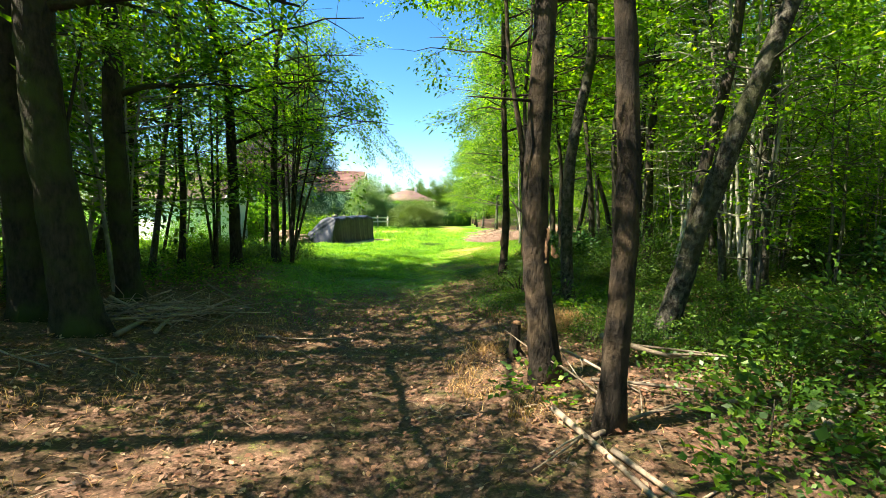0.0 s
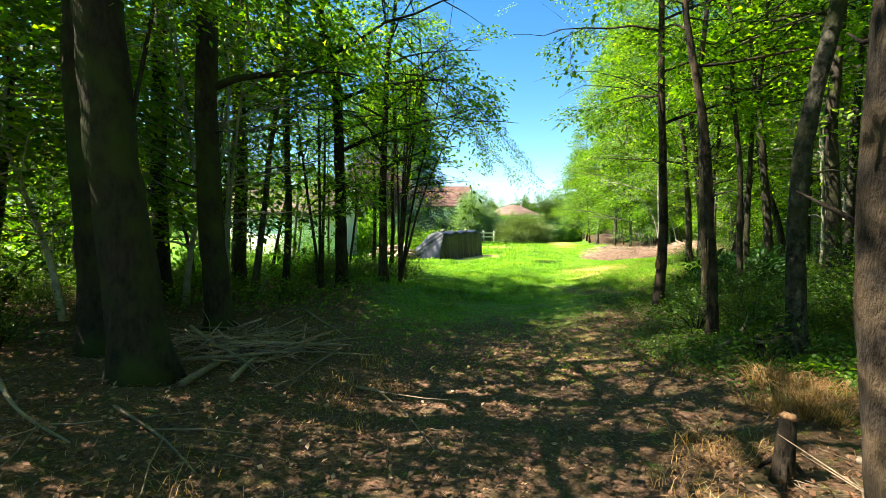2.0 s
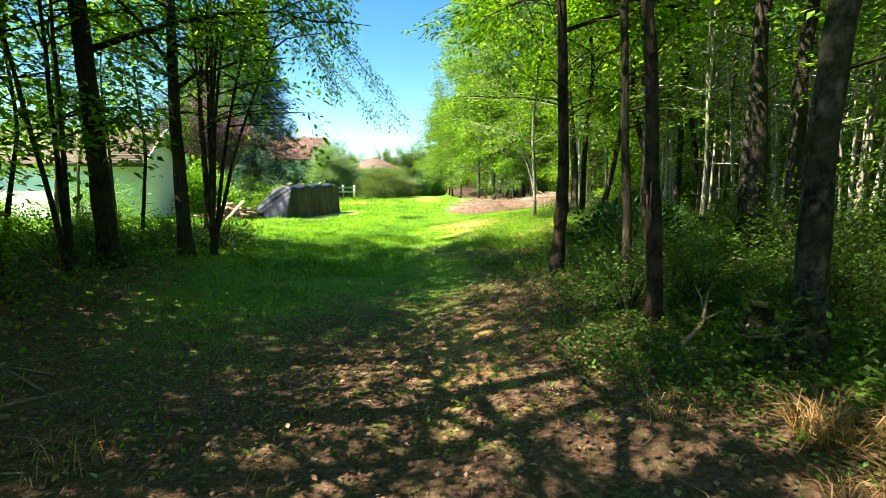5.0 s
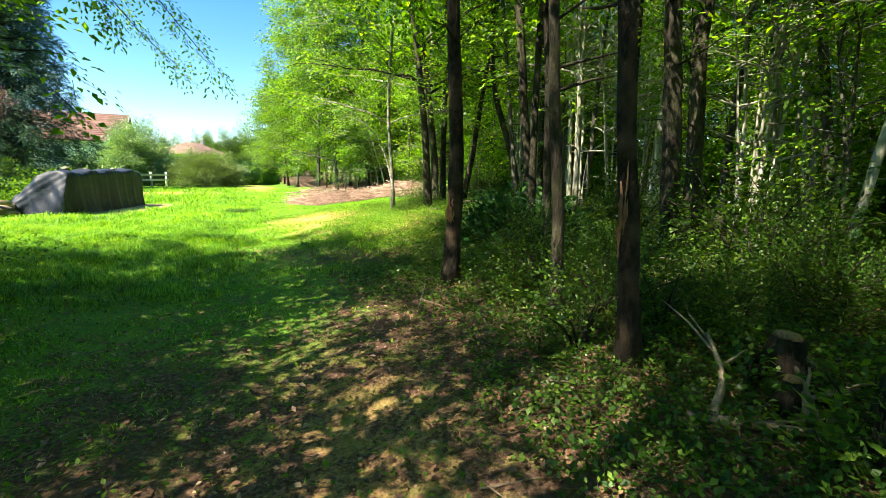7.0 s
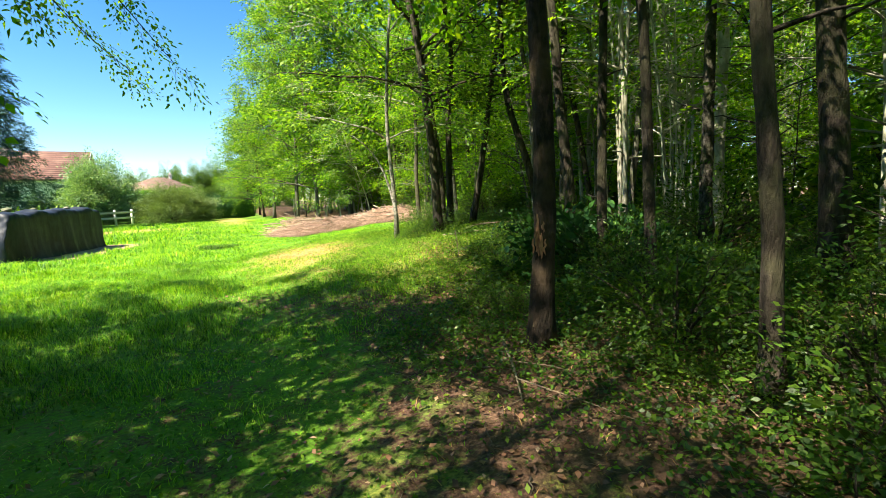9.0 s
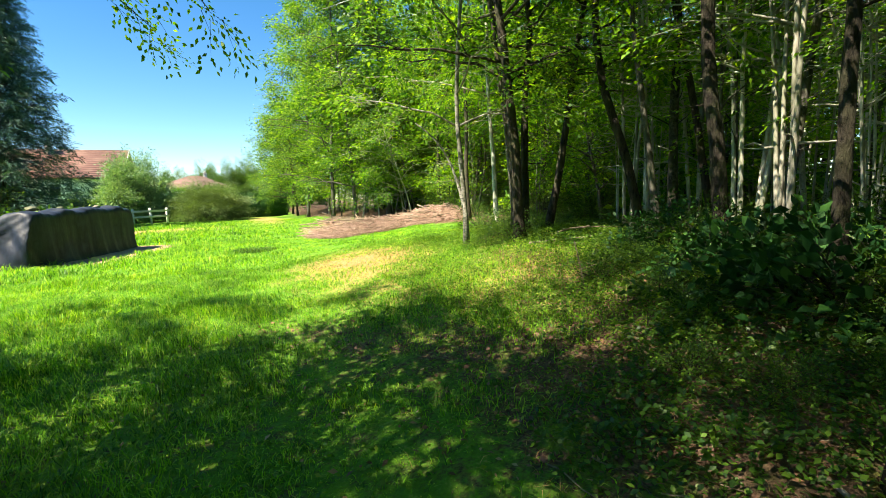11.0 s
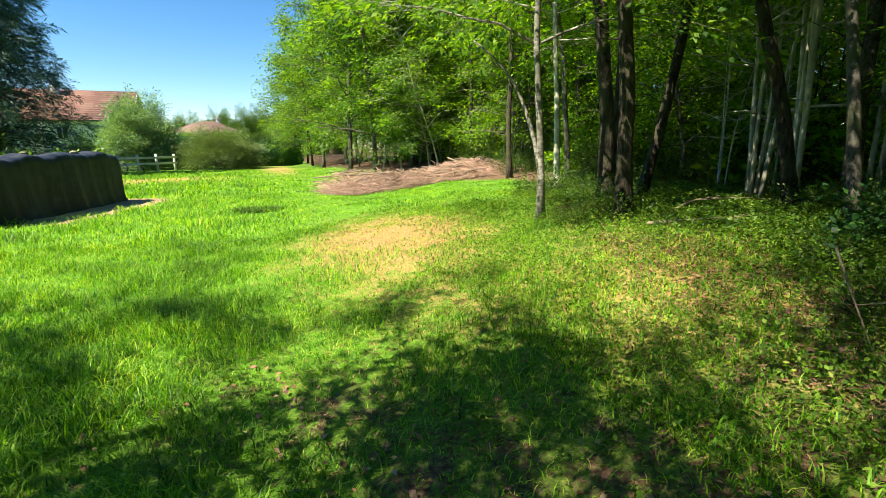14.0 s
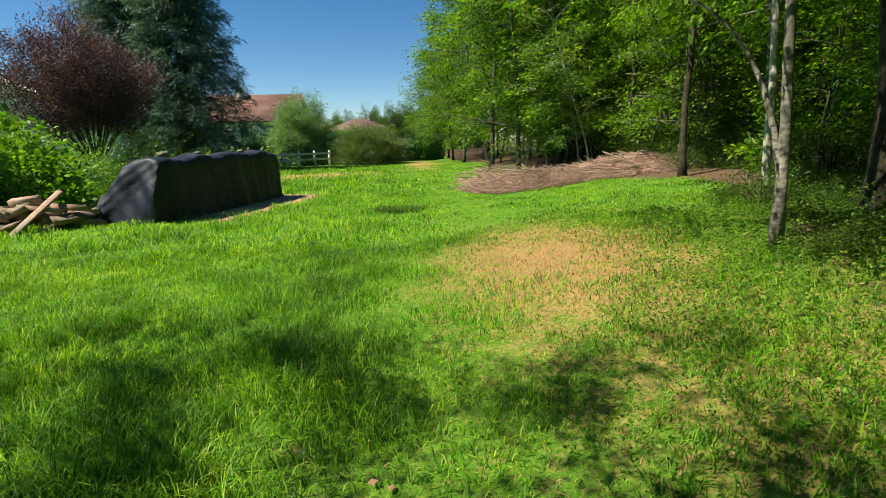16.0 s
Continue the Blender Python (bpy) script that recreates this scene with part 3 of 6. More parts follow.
placed(31, (1.86, 9.72), [(-0.02, 0.03, 0.9), (-0.08, 0.08, 1.65), (-0.11, 0.12, 2.4)], 0.056, 10, 3.6, 2.0, 12, 124, BARK, T_RIGHT, (0.6, 0.1))

placed(33, (3.92, 10.35), [(-0.06, 0.08, 1.5), (-0.12, 0.15, 2.7)], 0.115, 11, 3.6, 2.2, 12, 145, BARK, T_RIGHT)
placed(34, (6.3, 17.2), [(-0.25, 0.15, 1.4), (-0.65, 0.4, 2.8), (-0.75, 0.5, 3.9)], 0.095, 10, 3.2, 2.6, 16, 480, BARK, "leaning tree at the edge of the wood")
placed(35, (3.8, 17.6), [(-0.1, 0, 1.8), (-0.3, 0.1, 3.9)], 0.10, 11, 2.7, 2.8, 20, 680, BARK, T_RIGHT, (-0.2, 0), LEAF_EDGE)
placed(36, (4.47, 18.75), [(-0.02, 0.02, 1.2), (-0.15, 0.12, 2.6), (-0.25, 0.2, 3.5)], 0.115, 11.5, 2.8, 3.0, 20, 480, BARK, T_RIGHT, (-0.2, 0), LEAF_EDGE)
placed(37, (4.78, 18.9), [(0.0, 0.0, 1.7), (0.02, 0.0, 3.0)], 0.09, 10.5, 3.0, 2.7, 16, 380, BARK, T_RIGHT, (0.2, 0), LEAF_EDGE)
placed(38, (5.5, 19.1), [(0.2, -0.15, 1.3), (0.35, -0.25, 2.7), (0.45, -0.3, 3.6)], 0.09, 10, 3.0, 2.7, 16, 380, BARK, "leaning tree at the edge of the wood", (0.2, 0), LEAF_EDGE)
placed(39, (5.8, 21.9), [(-0.05, 0.04, 1.8), (-0.12, 0.08, 3.0)], 0.07, 10, 2.8, 2.8, 16, 400, BARK_PALE, "pale slim tree at the edge of the wood", (-0.3, 0), LEAF_EDGE)
placed(40, (4.62, 14.3), [(-0.05, 0.1, 1.3), (-0.1, 0.2, 2.2)], 0.095, 12, 4.0, 3.0, 18, 420, BARK, T_RIGHT, (-0.5, 0))
placed(41, (2.93, 11.35), [(-0.03, 0.05, 1.2), (-0.06, 0.1, 2.5)], 0.055, 10, 3.6, 2.0, 12, 124, BARK, T_RIGHT, (0.4, 0))
placed(42, (4.74, 10.75), [(-0.03, 0.06, 1.4), (-0.05, 0.12, 2.5)], 0.11, 11, 3.8, 2.2, 12, 135, BARK, T_RIGHT)
placed(43, (2.42, 5.0), [(0.26, -0.1, 1.15), (0.47, -0.3, 2.1), (0.66, -0.36, 2.7), (1.1, -0.5, 4.2)], 0.112, 11, 4.6, 2.6, 12, 120, BARK_MOTTLED, "leaning dark tree in the wood", stubs=7)
placed(44, (3.3, 6.4), [(0.16, -0.05, 1.6), (0.42, -0.12, 3.2), (0.5, -0.15, 4.4)], 0.09, 11, 3.6, 2.2, 12, 135, BARK, T_RIGHT)
placed(45, (3.45, 12.5), [(-0.02, 0, 2.0), (0.0, 0, 3.2), (0.12, -0.04, 4.6)], 0.06, 10, 3.4, 2.0, 12, 130, BARK, T_RIGHT, (0.4, 0))
placed(46, (7.2, 13.6), [(0.0, 0.0, 1.6), (0.02, 0.0, 3.4)], 0.12, 12, 4.0, 2.6, 12, 130, BARK_PALE, "tree with a pale sunlit trunk inside the wood")

# the birch with two stems and a bare bleached limb
birch_wood, birch_leaf = grow(50, [(0, 0, 0), (0.02, -0.02, 0.5), (-0.03, 0.03, 1.0), (-0.07, 0.06, 1.7), (-0.1, 0.09, 2.2)], 0.052, 9.5, 1.8, 2.2, 14, 300, reach=(-0.2, 0.0))
add_tube(birch_wood, polyline([(0.0, 0.0, 0.45), (-0.05, 0.04, 0.8), (-0.13, 0.11, 1.25), (-0.29, 0.25, 1.8), (-0.5, 0.42, 2.15), (-0.75, 0.6, 2.35)], 9), np.linspace(0.038, 0.010, 9), 7)
birch = tree("birch_tree", (3.17, 18.42, gz(3.17, 18.42)), birch_wood, birch_leaf, BARK_BIRCH, LEAF_EDGE, "pale spotted birch with two stems at the meadow's edge")

# thin stems that fan out of one stool on the bank
stool = thing("coppice_stool", (-4.05, 13.02, gz(-4.05, 13.02)), "cluster of thin dark stems fanning out of one stool", "tree", "woodland trees")
for dx, dy, top in ((0.95, 0.3, 6.0), (0.6, 0.2, 6.5), (0.2, 0.1, 6.3), (0.15, 0.05, 5.2), (1.2, 0.5, 5.0), (-0.3, 0.3, 5.6), (0.45, -0.2, 5.8)):
    w, l = grow(60 + int(top * 10), [(0, 0, 0), (dx * 0.35, dy * 0.35, top * 0.4), (dx, dy, top * 0.8)], 0.038, top, 2.2, 1.3, 8, 27, sides=6, flare=1.1, clump=0.12)
    st = part("stem", w, BARK, stool, smooth=True)
    part("foliage", l, LEAF, st)
stool_2 = thing("coppice_stool", (-5.35, 11.4, gz(-5.35, 11.4)), "pair of thin dark leaning stems on the bank", "tree", "woodland trees")
for dx, dy, top in ((-0.55, -0.25, 5.4), (0.1, 0.0, 5.6), (-0.2, 0.2, 6.2)):
    w, l = grow(80 + int(top * 10), [(0, 0, 0), (dx * 0.45, dy * 0.45, top * 0.4), (dx, dy, top * 0.85)], 0.042, top, 1.9, 1.4, 9, 60, sides=6, flare=1.1, clump=0.2)
    st = part("stem", w, BARK, stool_2, smooth=True)
    part("foliage", l, LEAF, st)

# ---- repeated woodland trees, some added for shade, saplings and bushes ----


def variant_tree(seed, r, h, cz, cr, limbs, sprays, bark, green, label, profile="high", lean=0.0, name="tree", spray_len=0.85, clump=0.26):
    rng = np.random.default_rng(seed)
    a = rng.uniform(0, 6.28)
    lx, ly = lean * math.cos(a), lean * math.sin(a)
    wood, leaf = grow(seed, [(0, 0, 0), (lx * 0.3 + rng.normal(0, 0.05), ly * 0.3, h * 0.15), (lx, ly, h * 0.4)], r, h, cz, cr, limbs, sprays, spray_len, profile=profile, sides=8, stubs=5, clump=clump)
    return tree(name, (0, 0, 0), wood, leaf, bark, green, label)


def sapling(seed, stems, h, bark, sprays, label, spread=0.35):
    ob = thing("sapling", (0, 0, 0), label, "sapling", "saplings in the wood")
    rng = np.random.default_rng(seed)
    wood, leaf = Geo(), Geo()
    for s in range(stems):
        top = h * rng.uniform(0.75, 1.1)
        a, k = rng.uniform(0, 6.28), rng.uniform(0.15, 1.0) * spread * top * 0.4
        w, l = grow(seed * 10 + s, [(0.1 * math.cos(a), 0.1 * math.sin(a), 0), (k * 0.4 * math.cos(a), k * 0.4 * math.sin(a), top * 0.35), (k * math.cos(a + 0.3), k * math.sin(a + 0.3), top * 0.75)],
                    rng.uniform(0.022, 0.042), top, top * 0.3, 1.0, 7, sprays, 0.65, sides=5, flare=1.0, stubs=3)
        for f, v in ((wood, w), (leaf, l)):
            for fa in v.f:
                f.f.append(fa + f.n)
            f.v += v.v
            f.n += v.n
    part("branchwood", wood, bark, ob, smooth=True)
    part("foliage", leaf, LEAF, ob)
    return ob


def bush(name, seed, rx, ry, h, sprays, green, templates, label, spray_len=0.5, stems=9, category="bush", group="", bark=BARK, low=0.06, core=0.35):
    """Arching stems from the ground with leafy sprays all round."""
    rng = np.random.default_rng(seed)
    ob = thing(name, (0, 0, 0), label, category, group)
    wood, leaf = Geo(), Geo()
    o, d = [], []
    for s in range(stems):
        a = s * 2.399 + rng.uniform(-0.4, 0.4)
        k = math.sqrt(rng.uniform(0.05, 0.9))
        e = np.array([rx * k * math.cos(a), ry * k * math.sin(a), h * rng.uniform(0.6, 0.95) * (1.1 - 0.45 * k)])
        p = polyline([(e[0] * 0.08, e[1] * 0.08, -0.05), (e[0] * 0.35, e[1] * 0.35, e[2] * 0.6), e], 6)
        add_tube(wood, p, np.linspace(0.012 + 0.008 * h, 0.004, 6), 5)
    n = sprays
    u = rng.normal(0, 1, (n, 3))
    u[:, 2] = abs(u[:, 2]) * 0.9 + rng.uniform(-0.25, 0.2, n)
    u /= np.linalg.norm(u, axis=1)[:, None]
    rr = rng.uniform(core, 1.0, n) ** 0.6
    lump = 1 + 0.20 * np.sin(3.1 * np.arctan2(u[:, 1], u[:, 0]) + seed) + 0.16 * np.sin(5.3 * u[:, 2] * 3 + 2.1 * np.arctan2(u[:, 1], u[:, 0]))
    o = u * (rr * lump)[:, None] * np.array([rx, ry, h * 0.80])
    o[:, 2] = np.clip(o[:, 2] + 0.10 * h, low, None)
    d = u * np.array([1, 1, 0.8]) + rng.normal(0, 0.45, (n, 3)) + np.array([0, 0, 0.15])
    fan_out(leaf, rng, o - 0.3 * spray_len * d / np.linalg.norm(d, axis=1)[:, None], d, templates, spray_len, 0.5)
    twigs(wood, o - 0.3 * spray_len * d, d, spray_len, 0.004)
    tagged(part("branchwood", wood, bark, ob, smooth=True), kind="stuff")
    part("foliage", leaf, green, ob)
    return ob


def scaled(x, y, rz, s, sink=0.04):
    return pose(x, y, gz(x, y) - sink, 0, 0, rz) @ Matrix.Scale(s, 4)


prng = np.random.default_rng(77)
TALL = [variant_tree(101, 0.12, 13, 4.4, 2.9, 15, 300, BARK, LEAF, "tall dark-barked woodland tree with a leafy crown"),
        variant_tree(102, 0.10, 12, 4.0, 2.6, 15, 280, BARK_GREY, LEAF, "tall grey-barked woodland tree with a leafy crown", lean=0.5),
        variant_tree(103, 0.09, 11, 3.6, 2.4, 14, 250, BARK, LEAF, "slim woodland tree with a leafy crown", lean=0.8),
        variant_tree(104, 0.08, 11, 3.6, 2.3, 13, 240, BARK_PALE, LEAF, "slim pale-barked woodland tree", lean=0.6)]
EDGE = [variant_tree(111, 0.11, 13.5, 1.6, 3.1, 32, 980, BARK_GREY, LEAF_EDGE, "tree of the wood's edge, leafy down to the ground", "edge", 0.2, spray_len=1.1),
        variant_tree(112, 0.10, 12, 1.3, 2.9, 30, 940, BARK, LEAF_EDGE, "tree of the wood's edge with sunlit drooping boughs", "edge", 0.4, spray_len=1.1),
        variant_tree(113, 0.12, 14.5, 1.9, 3.3, 34, 1040, BARK_GREY, LEAF_EDGE, "tall tree of the wood's edge in full leaf", "edge", 0.3, spray_len=1.1)]
THIN = [variant_tree(151, 0.10, 12.5, 5.2, 2.4, 12, 190, BARK_MOTTLED, LEAF, "tall dark woodland tree with a thin crown"),
        variant_tree(152, 0.08, 12, 5.0, 2.2, 12, 170, BARK_GREY, LEAF, "tall slim grey tree with a thin crown", lean=0.7),
        variant_tree(153, 0.075, 11.5, 4.8, 2.0, 11, 160, BARK, LEAF, "slim dark tree with a thin crown", lean=0.9),
        variant_tree(154, 0.065, 11, 4.6, 2.0, 11, 150, BARK_PALE, LEAF, "slim pale tree with a thin crown", lean=0.8)]
# made-up tree whose high crown shades the right of the track
SHADE_TREE = variant_tree(161, 0.15, 15.5, 11.2, 2.8, 16, 190, BARK, LEAF, "very tall dark-barked tree added for the shade of its crown", clump=0.14)
SAPLINGS = [sapling(121, 4, 6.0, BARK_PALE, 26, "clump of pale thin saplings in the wood"), sapling(122, 3, 5.0, BARK_PALE, 30, "pale thin saplings with sparse leaves"),
            sapling(123, 5, 6.6, BARK_PALE, 20, "clump of pale bare poles in the wood"), sapling(124, 2, 4.2, BARK_GREY, 40, "leafy young sapling in the wood")]
LOWTREE = [variant_tree(141, 0.05, 5.5, 0.9, 1.9, 20, 260, BARK_GREY, LEAF, "small leafy tree of the understorey", "even", 0.5, spray_len=0.8),
           variant_tree(142, 0.045, 4.8, 0.7, 1.7, 20, 240, BARK_PALE, LEAF_EDGE, "small bright-leaved tree of the understorey", "even", 0.6, spray_len=0.8),
           variant_tree(143, 0.04, 6.2, 1.3, 1.7, 20, 240, BARK_PALE, LEAF, "thin leafy tree of the understorey", "even", 0.7, spray_len=0.8)]
UNDER = [bush("bramble_bush", 131, 0.75, 0.7, 0.75, 110, LEAF_LOW, FINE, "low leafy bramble on the woodland floor", 0.42, group="undergrowth"),
         bush("bramble_bush", 132, 0.95, 0.8, 1.05, 140, LEAF_LOW, FINE, "waist-high leafy undergrowth beside the path", 0.46, group="undergrowth"),
         bush("bramble_bush", 133, 0.5, 0.5, 0.42, 60, LEAF_LOW, FINE, "small leafy plant on the woodland floor", 0.36, group="undergrowth"),
         bush("hazel_bush", 134, 1.1, 1.0, 2.1, 170, LEAF, BROAD, "tall hazel bush with broad leaves", 0.5, group="undergrowth")]


def spread(protos, spots, lo, hi, sink=0.04, weights=None, all_copies=False):
    """Puts each prototype at the first spots that fall to it, and copies at the others."""
    used = set()
    for x, y in spots:
        k = int(prng.choice(len(protos), p=weights))
        m = scaled(x, y, prng.uniform(0, 360), prng.uniform(lo, hi), sink)
        if all_copies or k in used:
            copy_thing(protos[k], m)
        else:
            protos[k].matrix_world = m
            used.add(k)


def scatter(n, x0, x1, y0, y1, apart, keep=lambda x, y: True, taken=None):
    got = [] if taken is None else taken
    first = len(got)
    for _ in range(n * 30):
        x, y = prng.uniform(x0, x1), prng.uniform(y0, y1)
        if keep(x, y) and all((x - a) ** 2 + (y - b) ** 2 > apart ** 2 for a, b in got):
            got.append((x, y))
        if len(got) - first >= n:
            break
    return got[first:]


def in_wood(x, y):
    return x > 5.2 or (x > 2.6 and y < 3) or (x > 3.4 and y < 7)


taken = []
spread(THIN, scatter(20, 3.2, 21, -9, 25, 1.5, in_wood, taken), 0.8, 1.15)
spread(TALL, scatter(5, -9.5, -5.6, -9, 10.5, 1.9, lambda x, y: not (y > 10 and x > -6.4), taken), 0.8, 1.1)
# unseen trees behind the start, added for shade and closure
spread(TALL, scatter(5, -4.2, 4, -12, -4.5, 1.8, lambda x, y: abs(x) > 1.6, taken), 0.8, 1.1)
# the first six are added to throw shade on the meadow
spread(TALL, [(-8.6, 16.6), (-7.0, 15.2), (-9.8, 18.4), (-10.2, 14.6), (-6.1, 14.6), (-7.8, 13.4), (-6.6, 12.0), (-7.8, 10.6), (-8.8, 12.4), (-7.4, 16.2), (-9.8, 11.0), (-10.5, 16.5), (-6.9, 10.2)], 0.60, 0.74)
# next three calls: extra trees, mostly out of view, added to shade the track
spread(TALL, [(-8.4, 5.6), (-9.8, 3.6), (-10.0, 7.6), (-8.4, 15.6), (-9.4, 19.2)], 0.8, 0.95)
spread(TALL, [(-6.8, -0.6)], 0.85, 1.0)
spread(TALL, [(-2.4, 1.5), (-5.8, 10.7), (-4.4, -0.3), (-7.2, 2.8), (-5.2, 0.7), (-3.4, -1.3)], 0.78, 0.86, all_copies=True)
spread(EDGE, [(15.5, 19.5), (16.0, 16.2), (15.2, 12.8)], 0.8, 0.9, all_copies=True)
spread(TALL, scatter(20, 8.5, 24, 25, 66, 2.0, lambda x, y: True, taken), 0.9, 1.2)
spread(EDGE, [(6.2, 33.2), (7.6, 31.0), (5.4, 37.0), (4.9, 41.2), (4.5, 45.5), (4.6, 50.5), (4.4, 56.0), (4.6, 62.0), (4.8, 69.0), (5.0, 77.0), (13.5, 31), (14.0, 26.5), (13.0, 35), (7.5, 37.5), (7.8, 44), (7.5, 52), (8, 60)], 0.85, 1.15)
spread(EDGE, [(-18.5, -5), (-19.5, -1), (-18.8, 3), (-20.0, -13), (-16.0, -16), (-12.0, -18), (-17.5, -9)], 0.8, 1.0)
spread(EDGE, [(22.5, -6), (23.5, 20), (17, -4), (18.5, -1), (16.8, 2), (18.2, 5), (17, 8), (18.5, 11), (17, 14), (18.4, 17), (17, 20), (18.5, 23), (14.5, 22), (9, -12), (3, -15), (-4, -14), (-10, -13), (16, -12)], 0.9, 1.15)
spread(SAPLINGS, scatter(95, 3.2, 18, -5, 24, 0.85, lambda x, y: (x > 4.0 + 0.05 * y or (y < 6.5 and x > 3.0)) and not (y > 17.5 and x < 8.0), taken), 0.75, 1.25)
spread(SAPLINGS, scatter(9, -10, -5.4, 0, 9.0, 1.0, lambda x, y: True, taken), 0.7, 1.1)
spread(LOWTREE, scatter(24, 4.2, 20, -6, 24, 1.5, lambda x, y: (x > 8.0 or (x > 4.6 and y < 5)) and not (y > 18 and x < 10), None), 0.8, 1.2)
spread(LOWTREE, [(-7.0, 9.5), (-8.2, 11.0), (-9.5, 9.0), (-6.4, 8.6), (-10.5, 12.0), (-11.0, 8.0), (-12.0, 14.0), (-6.9, 7.0), (-9.0, 6.6), (-7.6, 4.6), (-10.5, 4.0), (-9.0, 2.0), (-11.5, 1.0), (-8.6, -1.5), (-11, -4), (-13.5, 11), (-13.0, 5.5)], 0.8, 1.25)
spread(LOWTREE, [(-6.2, 12.4), (-8.4, 11.6), (-8.6, 13.0), (-9.0, 9.6), (-8.6, 6.0), (-7.6, 7.8), (-9.8, 14.2)], 1.1, 1.3)
spread(LOWTREE, scatter(40, 7.6, 13.5, 33, 50, 1.15, lambda x, y: True, None), 0.9, 1.35)
spread(LOWTREE, scatter(14, 8.8, 12, 21.5, 33, 1.3, lambda x, y: True, None), 0.85, 1.2)
spread(LOWTREE, scatter(30, 12, 18, 21.5, 40, 1.2, lambda x, y: True, None), 0.9, 1.35)
spread(LOWTREE, scatter(22, 7, 20, 38, 70, 2.0, lambda x, y: True, None), 0.9, 1.4)
spread(LOWTREE, [(7.4, 34.6), (6.6, 36.5), (6.4, 39.5), (6.0, 44.0), (6.0, 49), (12.0, 22.0)], 0.9, 1.2)
spread(UNDER, scatter(95, 1.9, 12, -1, 23, 0.6, lambda x, y: x > 2.3 - 0.03 * y + (1.2 if y > 14.0 else 0) + (0.5 if y < 5 else 0) and not (x < 3.5 and 11.8 < y < 15.5) and not (2 < x < 4.6 and 15 < y < 17.5) and not (y > 18 and x < 7.5), None), 0.65, 1.15, 0.05, (0.37, 0.33, 0.27, 0.03))
spread(UNDER, [(2.6, 10.6), (2.9, 9.9), (3.2, 11.0), (2.7, 11.3), (3.4, 12.0), (2.2, 9.4), (3.6, 10.9), (3.1, 9.2), (2.6, 8.6), (3.3, 8.4)], 0.5, 0.85, 0.05, (0.4, 0.5, 0.1, 0.0))
spread(UNDER, [(2.6, 12.4), (3.0, 12.9), (3.4, 13.1), (2.7, 13.3), (3.1, 13.8), (3.5, 14.3), (2.9, 14.5), (3.9, 14.0), (3.4, 12.4), (4.1, 13.0), (2.4, 13.0), (3.7, 15.2)], 0.55, 0.85, 0.05, (0.15, 0.0, 0.85, 0.0))
spread(UNDER, [(1.95, 8.2), (2.1, 9.0), (1.75, 10.1), (2.0, 10.6), (2.3, 11.6), (1.9, 11.9), (2.6, 9.6), (2.35, 10.2), (1.75, 12.4), (3.3, 17.9), (3.6, 18.6), (4.1, 18.3)], 0.42, 0.7, 0.05, (0.4, 0.15, 0.4, 0.05))
spread(TALL, [(8.0, 24.5), (9.6, 26.4), (9.0, 29.6), (10.6, 30.8), (7.6, 27.2), (11.4, 28.0), (8.6, 32.4)], 0.8, 1.0, 0.04, (0.6, 0.2, 0.2, 0.0))
spread(UNDER, scatter(46, 7.0, 16, 21.0, 34, 0.9, lambda x, y: x > 8.6, None), 0.8, 1.3, 0.05, (0.45, 0.35, 0.1, 0.1))
spread(UNDER, scatter(60, 10, 21, -6, 27, 1.1, lambda x, y: True, None), 0.9, 1.4, 0.05, (0.0, 0.25, 0.0, 0.75))
spread(UNDER, scatter(44, -13, -5.0, 6, 18.5, 0.8, lambda x, y: True, None), 0.6, 0.9, 0.05, (0.4, 0.35, 0.15, 0.1))
spread(UNDER, scatter(26, -13.5, -9.5, -5, 10.5, 0.9, lambda x, y: True, None), 0.9, 1.3, 0.05, (0.2, 0.35, 0.05, 0.4))
spread(UNDER, scatter(22, -12, -5.4, -3, 6, 0.9, lambda x, y: True, None), 0.7, 1.1, 0.05, (0.3, 0.3, 0.15, 0.25))
spread(UNDER, [(-4.6, 13.6), (-4.9, 12.6), (-5.6, 12.2), (-4.3, 14.2), (-5.4, 14.0), (-6.2, 13.2), (-6.0, 15.2), (-5.0, 15.4)], 0.8, 1.1, 0.05, (0.4, 0.5, 0.1, 0.0))
spread(UNDER, [(4.4, 20.2), (5.2, 20.6), (6.1, 20.9), (5.6, 21.6), (6.8, 22.4), (7.4, 23.4), (7.2, 21.6), (4.9, 19.7), (6.4, 20.1), (7.9, 22.6), (5.9, 19.5), (8.3, 24.2), (4.2, 19.2), (5.1, 19.2), (7.1, 20.6)], 0.5, 0.8, 0.05, (0.5, 0.1, 0.4, 0.0))
# next four calls: trees added only to cast shade on track, trunks and meadow
spread(TALL, [(-6.0, 9.9)], 0.8, 0.86, all_copies=True)
spread(TALL, [(-7.7, 5.0), (-8.2, 6.9)], 0.8, 0.9, all_copies=True)
spread([SHADE_TREE], [(-7.4, 6.0), (-7.2, 9.0), (-7.3, 11.3), (-8.2, 1.6), (-6.8, 7.7)], 0.95, 1.05)
spread(TALL, [(-4.9, 14.9), (-5.7, 15.7)], 0.6, 0.64, 0.04, (1.0, 0, 0, 0), True)
spread(THIN, [(4.6, 7.6), (5.6, 9.6), (4.4, 8.9), (6.4, 11.6), (5.2, 12.4), (6.2, 14.6), (7.0, 16.2), (5.4, 16.0)], 0.75, 1.0, all_copies=True)
